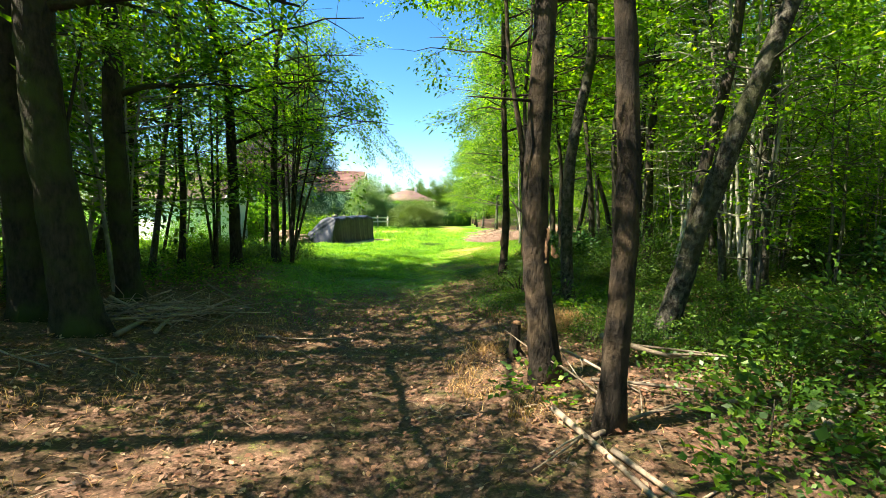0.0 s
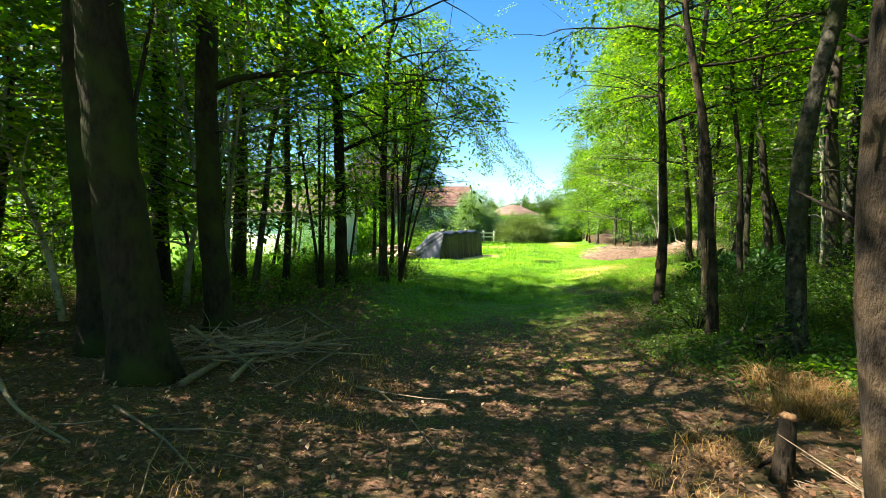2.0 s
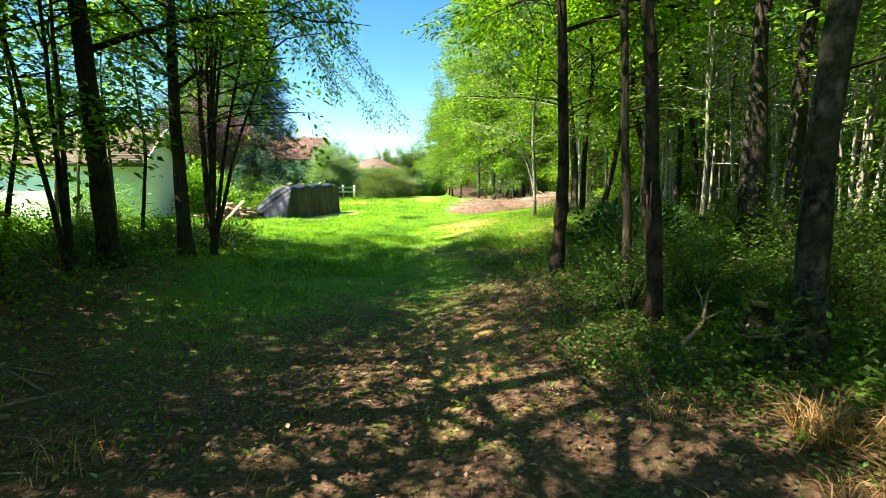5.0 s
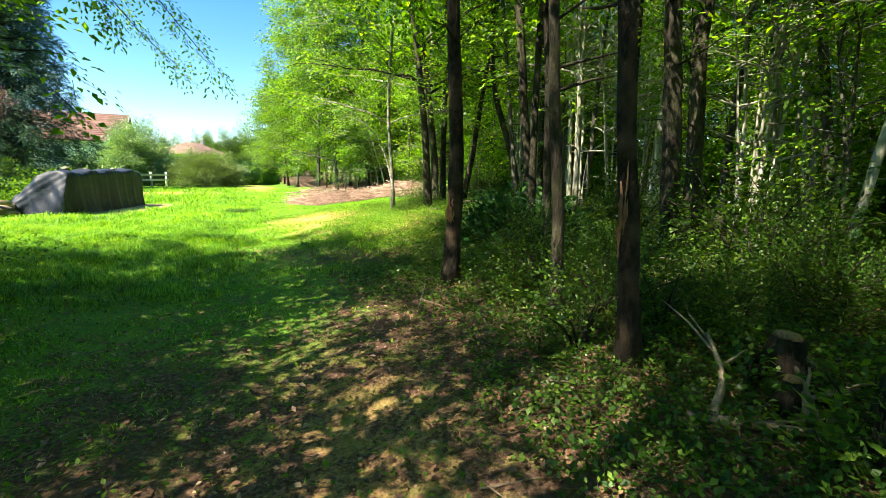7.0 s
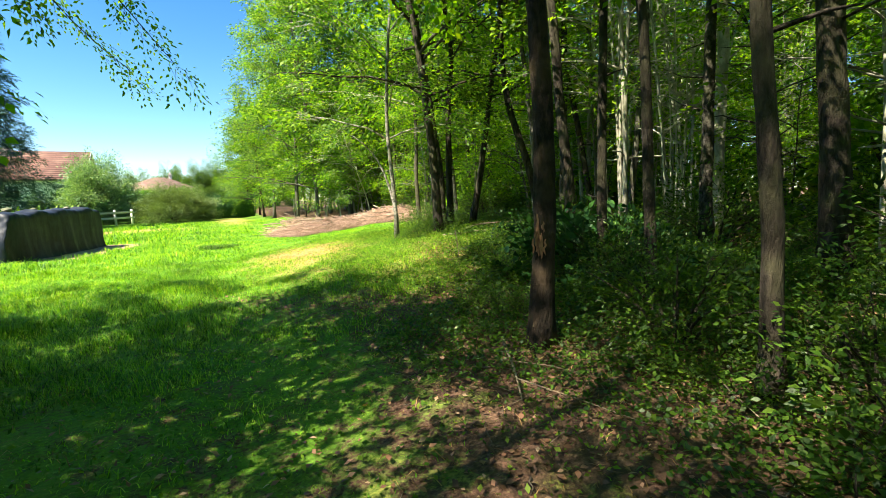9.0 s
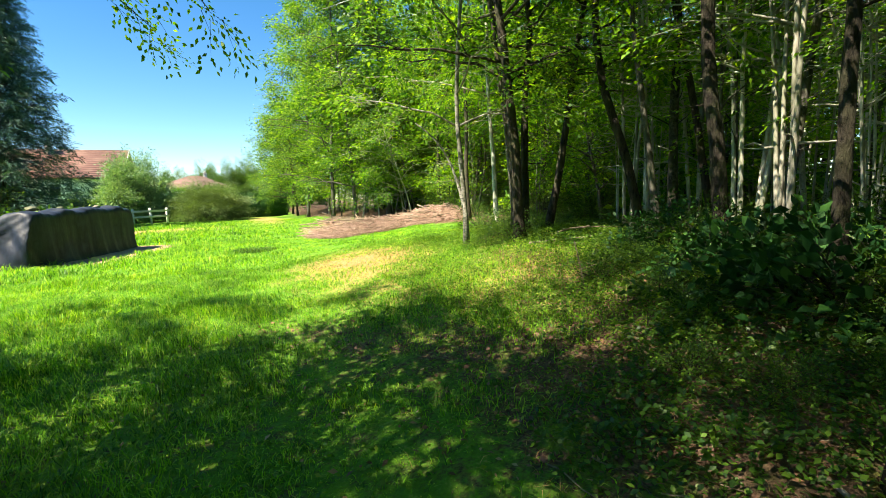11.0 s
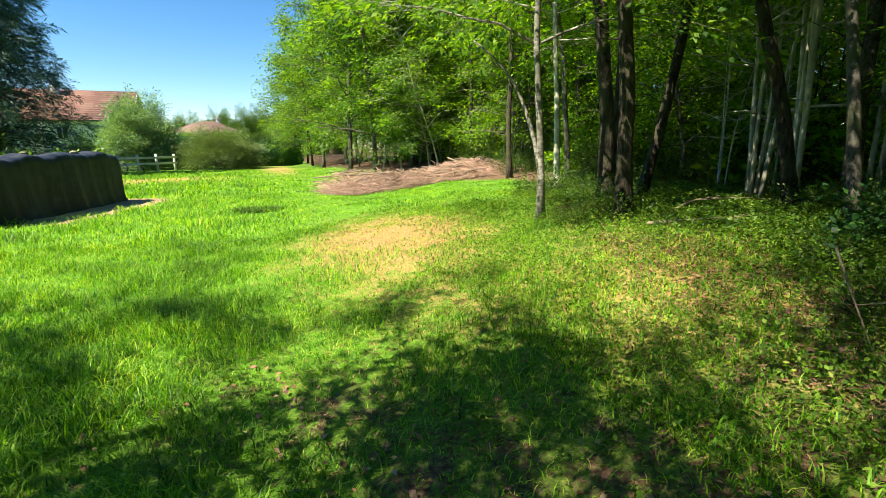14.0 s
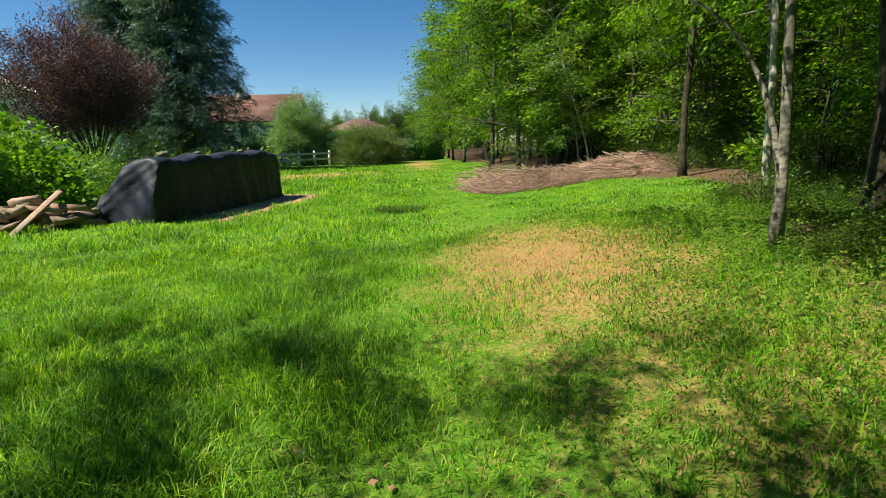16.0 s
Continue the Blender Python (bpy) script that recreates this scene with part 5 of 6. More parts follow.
def house(name, x0, x1, y0, y1, z0, eave, ridge, axis, roof_mat, label, over=0.5, hip=0.0, rz=0.0):
    """Walls with gables and a tiled roof with thickness, eaves and verges."""
    cx, cy = 0.5 * (x0 + x1), 0.5 * (y0 + y1)
    ob = thing(name, (cx, cy, z0), label, "house", rz=rz)
    a, b = (0.5 * (x1 - x0), 0.5 * (y1 - y0)) if axis == "x" else (0.5 * (y1 - y0), 0.5 * (x1 - x0))
    turn = (lambda p: p) if axis == "x" else (lambda p: (-p[1], p[0], p[2]))
    e, r = eave - z0, ridge - z0
    w = Geo()
    v = [(-a, -b, -0.3), (a, -b, -0.3), (a, b, -0.3), (-a, b, -0.3), (-a, -b, e), (a, -b, e), (a, b, e), (-a, b, e)]
    n0 = w.n
    if hip:
        w.add([turn(p) for p in v], [(0, 1, 5, 4), (1, 2, 6, 5), (2, 3, 7, 6), (3, 0, 4, 7), (4, 5, 6, 7)])
    else:
        w.add([turn(p) for p in v + [(-a, 0, r - 0.05), (a, 0, r - 0.05)]], [(0, 1, 5, 4), (2, 3, 7, 6)])
        w.f.append(np.array([[1, 2, 6, 9, 5], [3, 0, 4, 8, 7]]))
    part("wall", w, PLASTER, ob)
    slope = (r - e) / b
    th = 0.16
    for s in (-1, 1):
        g = Geo()
        be, ze = b + over, e - over * slope
        tops = [(-a - over, s * be, ze), (a + over, s * be, ze), (a + over - hip, 0, r), (-a - over + hip, 0, r)]
        pts = [turn(p) for p in tops] + [turn((p[0], p[1], p[2] + th)) for p in tops]
        g.add(pts, [(0, 1, 2, 3), (4, 7, 6, 5), (0, 4, 5, 1), (1, 5, 6, 2), (2, 6, 7, 3), (3, 7, 4, 0)])
        roof = part("roof", g, roof_mat, ob)
        # courses of tiles as low ridges
        c = Geo()
        m = 14
        for q in range(m):
            f0, f1 = q / m, (q + 0.25) / m
            row = []
            for f, up in ((f0, 0.03), (f1, 0.0)):
                xx = (a + over) - hip * f
                y, z = s * be * (1 - f), ze + (r - ze) * f + th + 0.01 + up
                row += [turn((-xx, y, z)), turn((xx, y, z))]
            xx = (a + over) - hip * f0
            row += [turn((-xx, s * be * (1 - f0), ze + (r - ze) * f0 + th)), turn((xx, s * be * (1 - f0), ze + (r - ze) * f0 + th))]
            c.add(row, [(0, 1, 3, 2), (4, 5, 1, 0)])
        tagged(part("tile_course", c, roof_mat, roof), kind="stuff")
        if not hip:
            for q in (-1, 1):
                g = Geo()
                xa, xb = q * (a + over + 0.004), q * (a + over + 0.05)
                pts = [turn(p) for p in ((xa, s * be, ze - 0.06), (xb, s * be, ze - 0.06), (xb, 0, r - 0.06), (xa, 0, r - 0.06), (xa, s * be, ze + th + 0.05), (xb, s * be, ze + th + 0.05), (xb, 0, r + th + 0.05), (xa, 0, r + th + 0.05))]
                g.add(pts, [(0, 1, 2, 3), (4, 7, 6, 5), (0, 4, 5, 1), (1, 5, 6, 2), (2, 6, 7, 3), (3, 7, 4, 0)])
                part("verge_board", g, WHITE_PAINT, ob)
    if hip:
        for s in (-1, 1):
            g = Geo()
            be, ze = b + over, e - over * slope
            tops = [(s * (a + over), -be, ze), (s * (a + over), be, ze), (s * (a + over - hip), 0, r)]
            pts = [turn(p) for p in tops] + [turn((p[0], p[1], p[2] + th)) for p in tops]
            g.add(pts, [(0, 1, 2), (3, 5, 4)])
            g.add(pts, [(0, 1, 4, 3), (1, 2, 5, 4), (2, 0, 3, 5)])
            part("roof", g, roof_mat, ob)
    return ob


def chimney(ob, x, y, z, h, sx=0.7):
    g = Geo()
    box(g, x - sx / 2, x + sx / 2, y - 0.3, y + 0.3, z - 1.2, z + h)
    box(g, x - sx / 2 - 0.08, x + sx / 2 + 0.08, y - 0.38, y + 0.38, z + h + 0.004, z + h + 0.13)
    box(g, x - 0.16, x + 0.16, y - 0.14, y + 0.14, z + h + 0.134, z + h + 0.5)
    part("chimney", g, CONCRETE, ob)


def house_window(ob, x, y, z, w, h):
    """A window in the wall that faces the meadow: frame, panes and shutters."""
    win = part("window", framed(x, y, z, w, h), WHITE_PAINT, ob)
    g = Geo()
    box(g, x - w / 2 + 0.07, x + w / 2 - 0.07, y - 0.03, y - 0.022, z + 0.07, z + h - 0.07)
    part("pane", g, PANE, win)


def framed(x, y, z, w, h):
    g = Geo()
    for a, b, c, d in ((-w / 2, -w / 2 + 0.08, 0, h), (w / 2 - 0.08, w / 2, 0, h), (-w / 2 + 0.084, w / 2 - 0.084, 0, 0.08), (-w / 2 + 0.084, w / 2 - 0.084, h - 0.08, h), (-0.03, 0.03, 0.084, h - 0.084)):
        box(g, x + a, x + b, y - 0.07, y - 0.005, z + c, z + d)
    return g


def pane_material():
    m, nt, p = nodes_of("window_pane")
    p.inputs["Base Color"].default_value = (0.02, 0.025, 0.03, 1)
    p.inputs["Roughness"].default_value = 0.05
    return m


PANE = pane_material()

h2 = house("house", -31.0, -13.6, 79.0, 89.0, -0.5, 4.7, 8.0, "x", ROOF_TILE, "white house with a red tiled roof beyond the garden", 0.6)
chimney(h2, 1.2, -0.9, 8.3, 1.1)
for x in (-6.0, -2.0, 2.5):
    house_window(h2, x, -5.0, 2.9, 1.1, 1.35)
h3 = house("bungalow", -13.0, -1.4, 102.0, 114.0, -0.4, 3.7, 5.85, "x", ROOF_PINK, "low bungalow with a hipped pinkish tiled roof", 0.6, 5.4)
chimney(h3, 1.6, 0.6, 6.2, 0.6, 0.5)
h1 = house("house", -30.5, -17.2, 46.0, 60.0, -0.5, 2.7, 5.7, "y", ROOF_BROWN, "white house with a brown roof behind the garden shrubs", 0.5)
garage = house("outbuilding", -18.4, -10.9, 25.6, 27.6, -0.5, 2.1, 3.2, "x", ROOF_BROWN, "long white outbuilding glimpsed through the trees", 0.3, rz=-12)

FAR_TREE = bush("distant_tree", 221, 4.6, 4.2, 11.5, 6000, LEAF_LOW, FINE, "distant round leafy tree behind the houses", 1.1, 12, "tree", "distant trees", core=0.55)
set_at(FAR_TREE, -22, 138)
for k, (x, y, s) in enumerate(((-14.5, 141, 0.85), (-7, 142, 0.95), (-1.5, 139, 0.95), (3.0, 141, 1.05), (-31, 135, 1.0), (-42, 120, 1.1), (-52, 90, 1.1), (-44, 66, 0.9), (-40, 45, 0.8), (-38, 30, 0.8), (9, 100, 1.0), (9, 88, 1.0), (10, 120, 1.0))):
    copy_thing(FAR_TREE, scaled(x, y, 47 * k, s))


# ---- on the woodland floor ----


def fallen_branch(p0, p1, r, seed, label, side=3):
    rng = np.random.default_rng(seed)
    a, b = np.array([p0[0], p0[1], gz(*p0[:2]) + p0[2]]), np.array([p1[0], p1[1], gz(*p1[:2]) + p1[2]])
    mid = 0.5 * (a + b) + rng.normal(0, 0.05, 3) * np.array([1, 1, 0.3])
    ob = thing("fallen_branch", tuple(a), label, "branch", "fallen branches")
    g = Geo()
    p = polyline([a, mid, b], 8) - a
    add_tube(g, p, np.linspace(r, r * 0.45, 8), 7, rng, 0.1)
    part("limb", g, DEADWOOD, ob, smooth=True)
    for s in range(side):
        q = p[rng.integers(2, 7)]
        d = (b - a) / np.linalg.norm(b - a) + rng.normal(0, 0.7, 3) * np.array([1, 1, 0.25])
        d[2] = abs(d[2]) * 0.5
        g = Geo()
        l = rng.uniform(0.25, 0.7)
        add_tube(g, [q, q + d * l * 0.5, q + d * l + rng.normal(0, 0.03, 3)], [r * 0.4, r * 0.3, r * 0.15], 5)
        part("twig", g, DEADWOOD, ob, smooth=True)
    return ob


GREY_BRANCH = "bare grey fallen branch on the leaf litter"
for k, (p0, p1, r) in enumerate((((0.85, 3.35, 0.04), (1.16, 1.9, 0.03), 0.026), ((1.0, 2.9, 0.03), (1.75, 3.3, 0.04), 0.018), ((1.05, 2.7, 0.03), (1.35, 1.75, 0.03), 0.020),
                                 ((1.5, 4.3, 0.30), (2.2, 4.0, 0.08), 0.03), ((1.3, 3.9, 0.05), (2.1, 3.3, 0.05), 0.016), ((2.0, 3.2, 0.05), (3.3, 3.5, 0.05), 0.02), ((2.1, 2.6, 0.04), (2.9, 3.1, 0.05), 0.03),
                                 ((1.0, 4.55, 0.25), (1.6, 3.6, 0.02), 0.018), ((2.2, 4.6, 0.1), (3.6, 4.2, 0.04), 0.022), ((1.3, 3.4, 0.03), (1.0, 3.9, 0.22), 0.014),
                                 ((-3.55, 5.2, 0.05), (-4.05, 7.2, 0.06), 0.035), ((-3.3, 5.5, 0.06), (-3.7, 6.9, 0.05), 0.028), ((-3.9, 5.6, 0.10), (-3.2, 6.7, 0.12), 0.022), ((-3.9, 6.3, 0.14), (-3.0, 7.3, 0.06), 0.03),
                                 ((-4.3, 6.2, 0.25), (-3.4, 6.0, 0.05), 0.02), ((-4.4, 4.4, 0.2), (-3.4, 4.1, 0.03), 0.016), ((-3.6, 4.6, 0.05), (-2.6, 4.2, 0.03), 0.014), ((-4.2, 3.6, 0.3), (-3.6, 3.4, 0.03), 0.014),
                                 ((-2.6, 6.3, 0.35), (-2.9, 5.7, 0.02), 0.012), ((-2.4, 6.2, 0.03), (-2.0, 6.0, 0.1), 0.016), ((-3.9, 8.0, 0.2), (-3.1, 7.7, 0.04), 0.014), ((-0.15, 3.5, 0.02), (0.1, 3.8, 0.02), 0.008),
                                 ((1.5, 7.5, 0.22), (2.1, 7.9, 0.12), 0.03), ((1.45, 7.9, 0.06), (1.9, 8.3, 0.25), 0.024), ((2.3, 7.9, 0.05), (2.9, 8.8, 0.05), 0.03), ((1.4, 8.0, 0.03), (2.0, 7.3, 0.03), 0.03),
                                 ((2.6, 9.4, 0.05), (4.4, 9.9, 0.05), 0.03), ((1.3, 11.4, 0.03), (0.9, 10.6, 0.03), 0.012), ((1.7, 10.6, 0.02), (2.2, 9.4, 0.02), 0.016), ((5.0, 11.5, 0.05), (7.4, 12.2, 0.05), 0.07),
                                 ((3.6, 17.0, 0.06), (4.4, 16.4, 0.12), 0.02), ((4.2, 17.2, 0.1), (5.3, 17.5, 0.2), 0.02), ((2.6, 14.6, 0.5), (2.5, 14.3, 0.02), 0.008), ((3.9, 13.6, 0.05), (5.0, 12.8, 0.1), 0.03))):
    fallen_branch(p0, p1, r, 500 + k, GREY_BRANCH)


def stump(at, r, h, seed, label, roots=5):
    rng = np.random.default_rng(seed)
    ob = thing("tree_stump", (*at, gz(*at)), label, "stump")
    g = Geo()
    add_tube(g, [(0, 0, -0.08), (0, 0, 0.05), (0.01, 0, h * 0.6), (0.02, 0.01, h)], [r * 1.35, r * 1.1, r, r * 0.9], 12, rng, 0.12)
    part("bole", g, BARK_RED, ob)
    g = Geo()
    add_tube(g, [(0.02, 0.01, h + 0.004), (0.022, 0.01, h + 0.03)], [r * 0.82, r * 0.6], 12, rng, 0.2)
    part("broken_top", g, BARE_WOOD, ob, "torn pale wood")
    for k in range(roots):
        a = 6.28 * k / max(1, roots) + rng.uniform(-0.3, 0.3)
        g = Geo()
        d = np.array([math.cos(a), math.sin(a), 0])
        add_tube(g, [d * r * 0.7 + np.array([0, 0, 0.12]), d * r * 1.9 + np.array([0, 0, 0.05]), d * r * 3.2 + np.array([0, 0, -0.03])], [r * 0.35, r * 0.25, r * 0.1], 6)
        part("root", g, BARK_RED, ob, smooth=True)
    return ob


stump((0.80, 4.85), 0.055, 0.36, 601, "short broken stump in pale litter beside the path", 3)
stump((2.15, 8.0), 0.10, 0.24, 602, "rotten stump with torn roots at the wood's edge", 6)
stump((1.8, 7.75), 0.05, 0.18, 603, "small splintered stump among the roots", 5)

# bare torn wood on the first tree, sunlit bark painted on the other two
for x, y, z0, z1, r, az, count in ((1.585, 8.71, 0.60, 1.30, 0.066, 200, 11), (1.548, 11.21, 0.62, 1.05, 0.100, 215, 9), (1.02, 4.14, 0.95, 1.35, 0.125, 225, 8)):
    g = Geo()
    rng = np.random.default_rng(int(z0 * 100))
    for k in range(count):
        mid = 0.5 + rng.normal(0, 0.16)
        tall = rng.uniform(0.18, 0.62) * (1 - 0.5 * abs(2 * k / (count - 1) - 1))
        t = np.clip(np.linspace(mid - tall / 2, mid + tall / 2, 6), 0, 1)
        centre = math.radians(az + 46 * (k / (count - 1) - 0.5) + rng.normal(0, 5))
        wide = 0.13 * np.sin(np.linspace(0.25, math.pi - 0.25, 6)) * rng.uniform(0.5, 1.3)
        drift = rng.normal(0, 0.06, 6)
        rows = [[((r + 0.010 + e) * math.cos(centre + d + o * w), (r + 0.010 + e) * math.sin(centre + d + o * w), (z1 - z0) * q) for o, e in ((-1, -0.012), (0, rng.uniform(0, 0.006)), (1, -0.012))] for q, w, d in zip(t, wide, drift)]
        g.add(rows, [(3 * a + b, 3 * a + b + 1, 3 * a + b + 4, 3 * a + b + 3) for a in range(5) for b in range(2)])
    solid("bark_wound_sun_patch", g, BARE_WOOD, (x, y, gz(x, y) + z0), "frayed orange strip showing torn wood and painted sun patches", "bark", "bark wounds")


def blades(geo, rng, x, y, h, w, lean, z=None):
    """Bent grass blades with a foot, a middle and a tip."""
    n = len(x)
    z = ground_height(x, y) - 0.01 if z is None else z
    a = rng.uniform(0, 2 * np.pi, n)
    b = a + np.pi / 2 + rng.normal(0, 0.5, n)
    u = np.stack([np.cos(a), np.sin(a), np.zeros(n)], -1) * (w / 2)[:, None]
    l = np.stack([np.cos(b), np.sin(b), np.zeros(n)], -1) * (lean * h)[:, None]
    base = np.stack([x, y, z], -1)
    mid = base + 0.35 * l + np.array([0, 0, 1.0]) * (0.62 * h)[:, None]
    tip = base + l + np.array([0, 0, 1.0]) * (h * (1 - 0.25 * lean))[:, None]
    v = np.stack([base - u, base + u, mid + 0.8 * u, mid - 0.8 * u, tip], 1).reshape(-1, 3)
    k = np.arange(n)[:, None] * 5
    n0 = geo.n
    geo.add(v, k + np.array([0, 1, 2, 3]))
    geo.f.append(k + np.array([3, 2, 4]) + n0)


def field_points(rng, n, x0, x1, y0, y1, chance):
    x, y = rng.uniform(x0, x1, n), rng.uniform(y0, y1, n)
    ok = rng.uniform(0, 1, n) < chance(x, y)
    return x[ok], y[ok]


def clumpy(x, y):
    return 0.45 + 0.55 * np.clip(0.5 + 0.6 * np.sin(2.1 * x + 1.3 * np.sin(1.7 * y)) * np.sin(1.9 * y + 0.7 * x) + 0.4 * np.sin(5.3 * x + 2) * np.sin(4.7 * y), 0, 1)


grng = np.random.default_rng(70)
turf = Geo()
for n, x0, x1, y0, y1, hh, ww in ((330000, -6.5, 3.6, 12.5, 22, 0.10, 0.0066), (80000, -5, 1.8, 5, 12.5, 0.055, 0.007), (110000, -12, 8.5, 21, 31, 0.11, 0.014), (60000, -14, 5, 31, 52, 0.13, 0.03)):
    x, y = field_points(grng, n, x0, x1, y0, y1, lambda x, y: grass_cover(x, y) ** 1.4 * (1 - 0.8 * dry_cover(x, y)) * (1 - soil_cover(x, y)) * (0.35 + 0.65 * clumpy(x, y)))
    tall = hh * (0.22 + 1.3 * clumpy(x * 1.1, y * 1.1) ** 2) * grng.uniform(0.5, 1.3, len(x)) * (0.55 + 0.45 * smoothstep(13, 17, y) * smoothstep(-1.2, 0.8, -x) + 0.25 * smoothstep(0, 2, -x))
    blades(turf, grng, x, y, tall, ww * grng.uniform(0.7, 1.3, len(x)), grng.uniform(0.3, 1.5, len(x)))
x, y = field_points(grng, 60000, 1.2, 4.8, 12.8, 18.4, lambda x, y: clumpy(x * 1.7 + 1, y * 1.6) ** 1.3 * smoothstep(12.8, 14.5, y) * (1 - 0.6 * dry_cover(x, y) ** 2) * (1 - smoothstep(3.6, 4.8, x)))
blades(turf, grng, x, y, grng.uniform(0.02, 0.10, len(x)), 0.007 * grng.uniform(0.7, 1.3, len(x)), grng.uniform(0.3, 1.6, len(x)))
grass = new("grass", turf.mesh("grass", GRASS))
tagged(grass, "lush green meadow grass, mown short near the track", "grass", kind="stuff")

straw = Geo()
x, y = field_points(grng, 60000, -0.6, 3.4, 13.5, 22.5, lambda x, y: dry_cover(x, y) * 0.55)
blades(straw, grng, x, y, grng.uniform(0.015, 0.05, len(x)), grng.uniform(0.004, 0.009, len(x)), grng.uniform(0.6, 2.5, len(x)))
x, y = field_points(grng, 30000, -4.2, 1.6, -1, 13, lambda x, y: 0.35 * clumpy(x * 0.8, y * 0.8) * smoothstep(0.2, 1.4, np.abs(x + 0.5)))
blades(straw, grng, x, y, grng.uniform(0.02, 0.09, len(x)), grng.uniform(0.003, 0.006, len(x)), grng.uniform(0.6, 2.6, len(x)))
tagged(new("dry_grass", straw.mesh("dry_grass", STRAW)), "short dried yellow grass and straw", "grass", kind="stuff")


def tussock(at, r, h, n, seed, label):
    rng = np.random.default_rng(seed)
    g = Geo()
    a, k = rng.uniform(0, 6.28, n), np.sqrt(rng.uniform(0, 1, n)) * r
    x, y = k * np.cos(a), k * np.sin(a)
    blades(g, rng, x, y, rng.uniform(0.5, 1.1, n) * h, np.full(n, 0.006), rng.uniform(0.4, 1.9, n), np.zeros(n) - 0.02)
    tagged(solid("dry_tussock", g, STRAW, (*at, gz(*at)), label, "tussock"), label, "tussock", kind="stuff")


for k, (x, y, r, h, n) in enumerate(((1.45, 6.6, 0.15, 0.30, 220), (1.42, 5.85, 0.26, 0.30, 480), (1.2, 6.1, 0.15, 0.14, 140), (-2.75, 6.0, 0.45, 0.14, 240), (-2.3, 5.4, 0.4, 0.12, 200), (-2.1, 6.35, 0.25, 0.16, 120), (-2.6, 7.0, 0.3, 0.14, 120), (0.45, 4.8, 0.4, 0.11, 260), (0.62, 5.3, 0.3, 0.16, 240),
                                     (0.4, 4.1, 0.3, 0.1, 300), (-2.9, 4.0, 0.5, 0.10, 180), (-2.0, 3.4, 0.5, 0.08, 140), (0.75, 3.4, 0.25, 0.1, 220), (-3.2, 3.2, 0.4, 0.1, 140), (1.75, 6.3, 0.25, 0.26, 320), (0.95, 7.1, 0.2, 0.10, 120))):
    tussock((x, y), r, h, n, 700 + k, "tussock of dry straw-coloured grass and bracken")


def flat_leaves(geo, rng, x, y, size, lift, curl=0.35):
    """Single leaves lying or standing low over the ground."""
    n = len(x)
    p = np.stack([x, y, ground_height(x, y) + lift], -1)
    a = rng.uniform(0, 2 * np.pi, n)
    u = np.stack([np.cos(a), np.sin(a), rng.normal(0, curl, n)], -1)
    u /= np.linalg.norm(u, axis=1)[:, None]
    nn = np.stack([rng.normal(0, curl, n), rng.normal(0, curl, n), np.ones(n)], -1)
    s = np.cross(nn, u)
    s /= np.linalg.norm(s, axis=1)[:, None]
    nn = np.cross(u, s)
    l, w = size[:, None], size[:, None] * 0.6
    v = np.stack([p, p + 0.45 * l * u + 0.5 * w * s + 0.15 * w * nn, p + l * u, p + 0.45 * l * u - 0.5 * w * s + 0.15 * w * nn], 1)
    geo.add(v.reshape(-1, 3), np.arange(4 * n).reshape(-1, 4))


litter = Geo()
x, y = field_points(grng, 190000, -9, 10, -2, 22, lambda x, y: np.clip(1 - 1.25 * grass_cover(x, y), 0, 1) * (0.35 + 0.65 * clumpy(x * 0.7 + 3, y * 0.7)) * np.exp(-np.clip(np.hypot(x * 0.9, np.clip(y - 8, 0, 20) * 0.4) - 3, 0, 9) / 4))
flat_leaves(litter, grng, x, y, grng.uniform(0.022, 0.06, len(x)), grng.uniform(0.003, 0.035, len(x)))
tagged(new("leaf_litter", litter.mesh("leaf_litter", LITTER)), "brown and tan dead leaves on the woodland floor", "leaves", kind="stuff")

debris = Geo()
for i in range(900):
    x, y = grng.uniform(-5.5, 4.5), grng.uniform(-0.5, 13)
    if grass_cover(x, y) < 0.5 and (abs(x + 0.5) > 0.8 or grng.uniform() < 0.25):
        stick(debris, grng, (x, y, gz(x, y) + 0.015), grng.uniform(0, 6.28), grng.uniform(0.12, 0.6), grng.uniform(0.002, 0.007), grng.normal(0, 0.08), 0.2, 3)
tagged(new("fallen_twigs", debris.mesh("fallen_twigs", DEADWOOD)), "thin grey twigs strewn over the leaf litter", "twigs", kind="stuff")

weeds = Geo()
x, y = field_points(grng, 125000, -0.3, 7.5, 7.0, 22.5, lambda x, y: smoothstep(0.1, 1.8, x) * (0.25 + 0.75 * clumpy(x * 1.4, y * 1.2)) * (1 - 0.93 * dry_cover(x, y)))
flat_leaves(weeds, grng, x, y, grng.uniform(0.014, 0.036, len(x)), grng.uniform(0.01, 0.13, len(x)) * clumpy(x * 1.4, y * 1.2), 0.55)
x, y = field_points(grng, 140000, 0.9, 6.0, 12.6, 20.5, lambda x, y: smoothstep(0.9, 2.4, x + 0.25 * np.sin(2.3 * y)) * clumpy(x * 1.9 + 1, y * 1.7) ** 1.5 * (1 - 0.97 * dry_cover(x, y)))
flat_leaves(weeds, grng, x, y, grng.uniform(0.016, 0.040, len(x)), grng.uniform(0.02, 0.17, len(x)) * clumpy(x * 1.9 + 1, y * 1.7), 0.5)
x, y = field_points(grng, 16000, -3.5, 1.0, 7.0, 14, lambda x, y: 0.4 * clumpy(x * 1.4, y * 1.2))
flat_leaves(weeds, grng, x, y, grng.uniform(0.02, 0.05, len(x)), grng.uniform(0.005, 0.05, len(x)), 0.55)
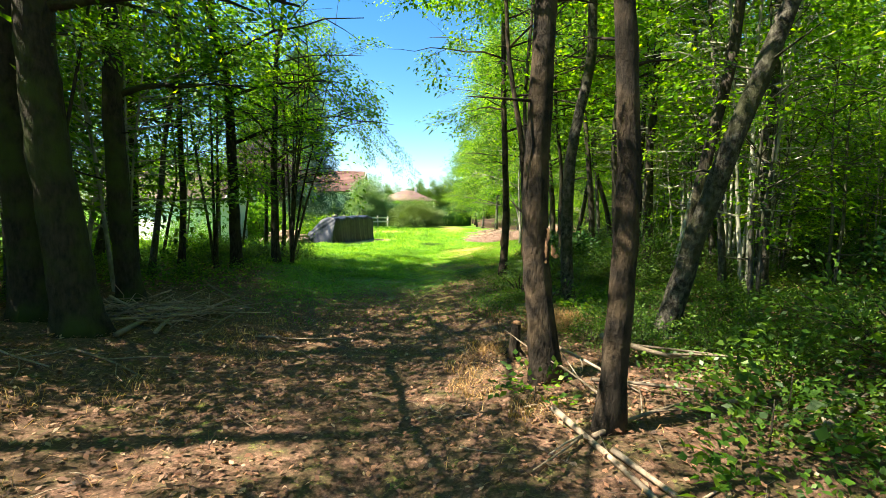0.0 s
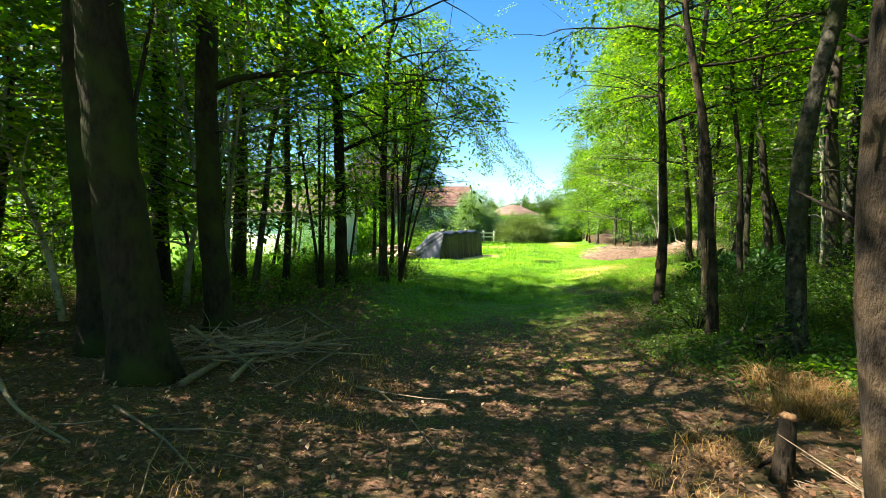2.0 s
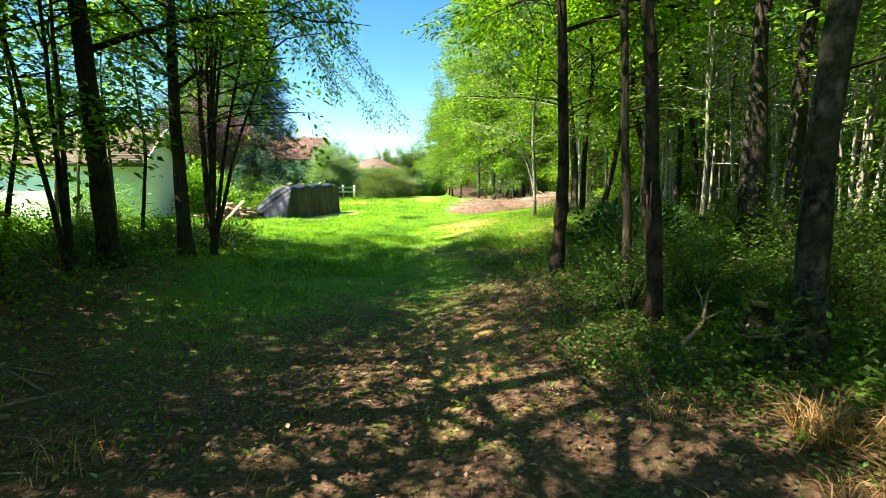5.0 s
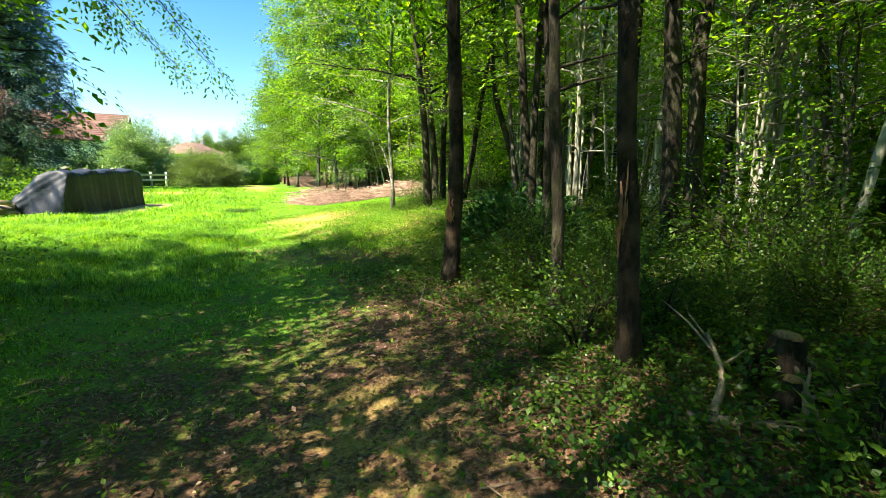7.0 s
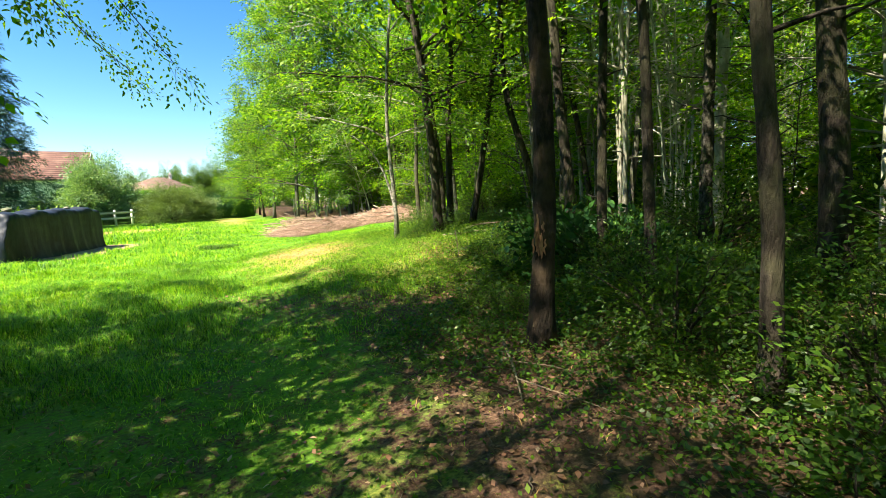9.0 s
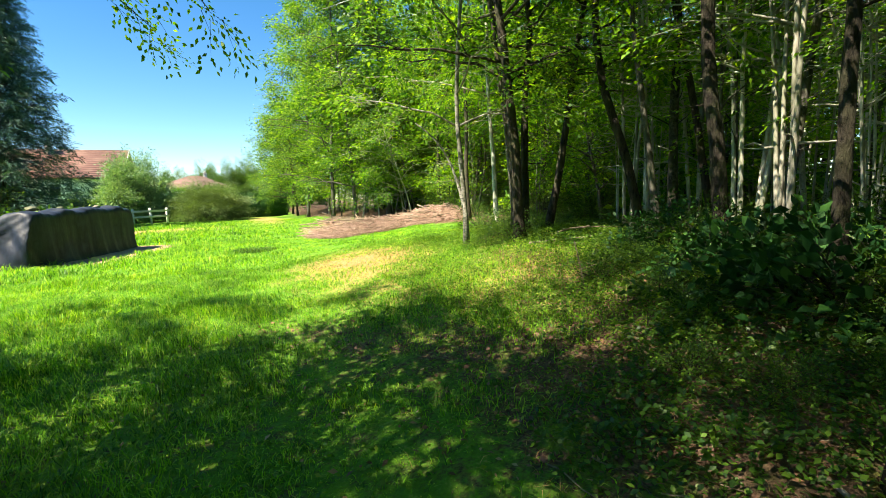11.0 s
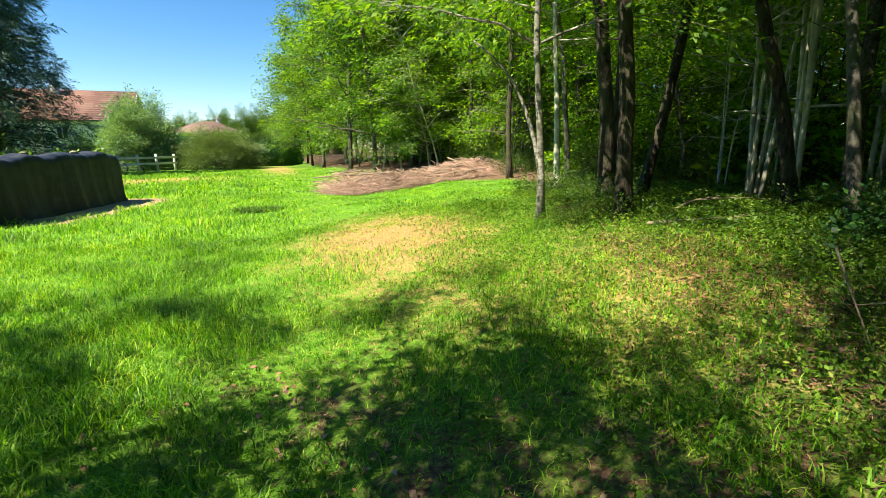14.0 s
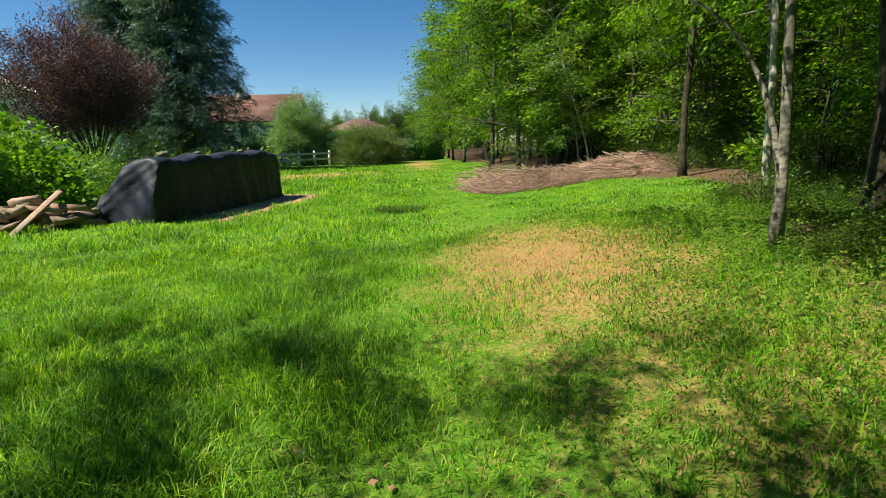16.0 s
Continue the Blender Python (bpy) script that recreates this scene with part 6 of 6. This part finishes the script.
x, y = field_points(grng, 26000, -9, -3.2, 8, 17, lambda x, y: 0.6 * clumpy(x, y) * smoothstep(3.2, 4.6, -x))
flat_leaves(weeds, grng, x, y, grng.uniform(0.04, 0.09, len(x)), grng.uniform(0.02, 0.4, len(x)) * clumpy(x, y), 0.55)
x, y = field_points(grng, 22000, 1.2, 8, -1, 8, lambda x, y: 0.6 * clumpy(x, y) * smoothstep(1.4, 2.6, x))
flat_leaves(weeds, grng, x, y, grng.uniform(0.03, 0.06, len(x)), grng.uniform(0.01, 0.25, len(x)) * clumpy(x, y), 0.55)
tagged(new("low_weeds", weeds.mesh("low_weeds", LEAF_WEED)), "low creeping weeds and ivy leaves along the wood's edge", "weeds", kind="stuff")

ivy = Geo()
x, y = field_points(grng, 130000, 0.5, 5.0, 6.2, 15.4, lambda x, y: smoothstep(0.5, 1.5, x - 2.4 * smoothstep(12.3, 13.8, y) + 0.3 * np.sin(1.7 * y)) * (0.15 + 0.85 * clumpy(x * 1.6 + 2, y * 1.5 + 1)))
flat_leaves(ivy, grng, x, y, grng.uniform(0.022, 0.052, len(x)), grng.uniform(0.01, 0.15, len(x)) * clumpy(x * 1.6 + 2, y * 1.5 + 1), 0.6)
x, y = field_points(grng, 36000, 1.5, 5.5, 1.0, 6.2, lambda x, y: smoothstep(1.5, 2.4, x) * clumpy(x * 1.6 + 2, y * 1.5 + 1))
flat_leaves(ivy, grng, x, y, grng.uniform(0.025, 0.06, len(x)), grng.uniform(0.01, 0.2, len(x)) * clumpy(x * 1.6 + 2, y * 1.5 + 1), 0.6)
# ivy spread here to darken ground that lies in shade
x, y = field_points(grng, 60000, 3.2, 8.5, 15.2, 22.5, lambda x, y: smoothstep(3.4, 4.4, x - 0.3 * np.clip(y - 18, 0, 6)) * (0.3 + 0.7 * clumpy(x * 1.6 + 2, y * 1.5 + 1)))
flat_leaves(ivy, grng, x, y, grng.uniform(0.03, 0.065, len(x)), grng.uniform(0.01, 0.16, len(x)) * clumpy(x * 1.6 + 2, y * 1.5 + 1), 0.6)
tagged(new("ground_ivy_and_shade", ivy.mesh("ground_ivy_and_shade", LEAF_LOW)), "dark green creeping ivy on the woodland edge, partly standing for shade", "ivy", kind="stuff")

# a rough tuft left standing in the mown meadow
tuft = Geo()
a, k = grng.uniform(0, 6.28, 900), np.sqrt(grng.uniform(0, 1, 900))
blades(tuft, grng, 0.62 * k * np.cos(a), 0.4 * k * np.sin(a), grng.uniform(0.06, 0.2, 900), np.full(900, 0.012), grng.uniform(0.4, 1.6, 900), np.zeros(900) - 0.01)
tagged(solid("grass_tuft", tuft, LEAF_LOW, (-0.35, 26.0, gz(-0.35, 26.0)), "dark rough tuft of weeds in the mown meadow", "grass"), "dark rough tuft of weeds in the mown meadow", "grass", kind="stuff")

# a few single plants with broad leaves beside the track
for k, (x, y, s) in enumerate(((0.75, 3.55, 0.55), (1.9, 2.6, 0.8), (2.3, 3.0, 0.7), (1.55, 2.2, 0.6), (1.85, 8.0, 0.5), (1.25, 9.1, 0.45), (1.7, 7.35, 0.6), (2.0, 13.0, 0.5), (2.45, 13.3, 0.6), (1.9, 6.6, 0.6), (2.7, 3.7, 0.8), (3.2, 2.9, 0.9), (0.48, 15.0, 0.3), (1.55, 13.3, 0.35))):
    rng = np.random.default_rng(800 + k)
    g, w = Geo(), Geo()
    n = 9
    a = rng.uniform(0, 6.28, n)
    o = np.stack([0.1 * np.cos(a), 0.1 * np.sin(a), rng.uniform(0.05, 0.35, n)], -1) * s
    d = np.stack([np.cos(a), np.sin(a), rng.uniform(0.1, 0.8, n)], -1)
    fan_out(g, rng, o, d, BROAD, 0.42 * s, 0.4)
    add_tube(w, [(0, 0, -0.03), (0.01, 0, 0.2 * s), (0.02, 0.01, 0.4 * s)], [0.006, 0.005, 0.003], 5)
    ob = thing("seedling", (x, y, gz(x, y)), "young broad-leaved seedling growing in the litter", "plant", "seedlings")
    part("stem", w, BARK, ob)
    part("foliage", g, LEAF_EDGE if k % 3 == 0 else LEAF_LOW, ob)
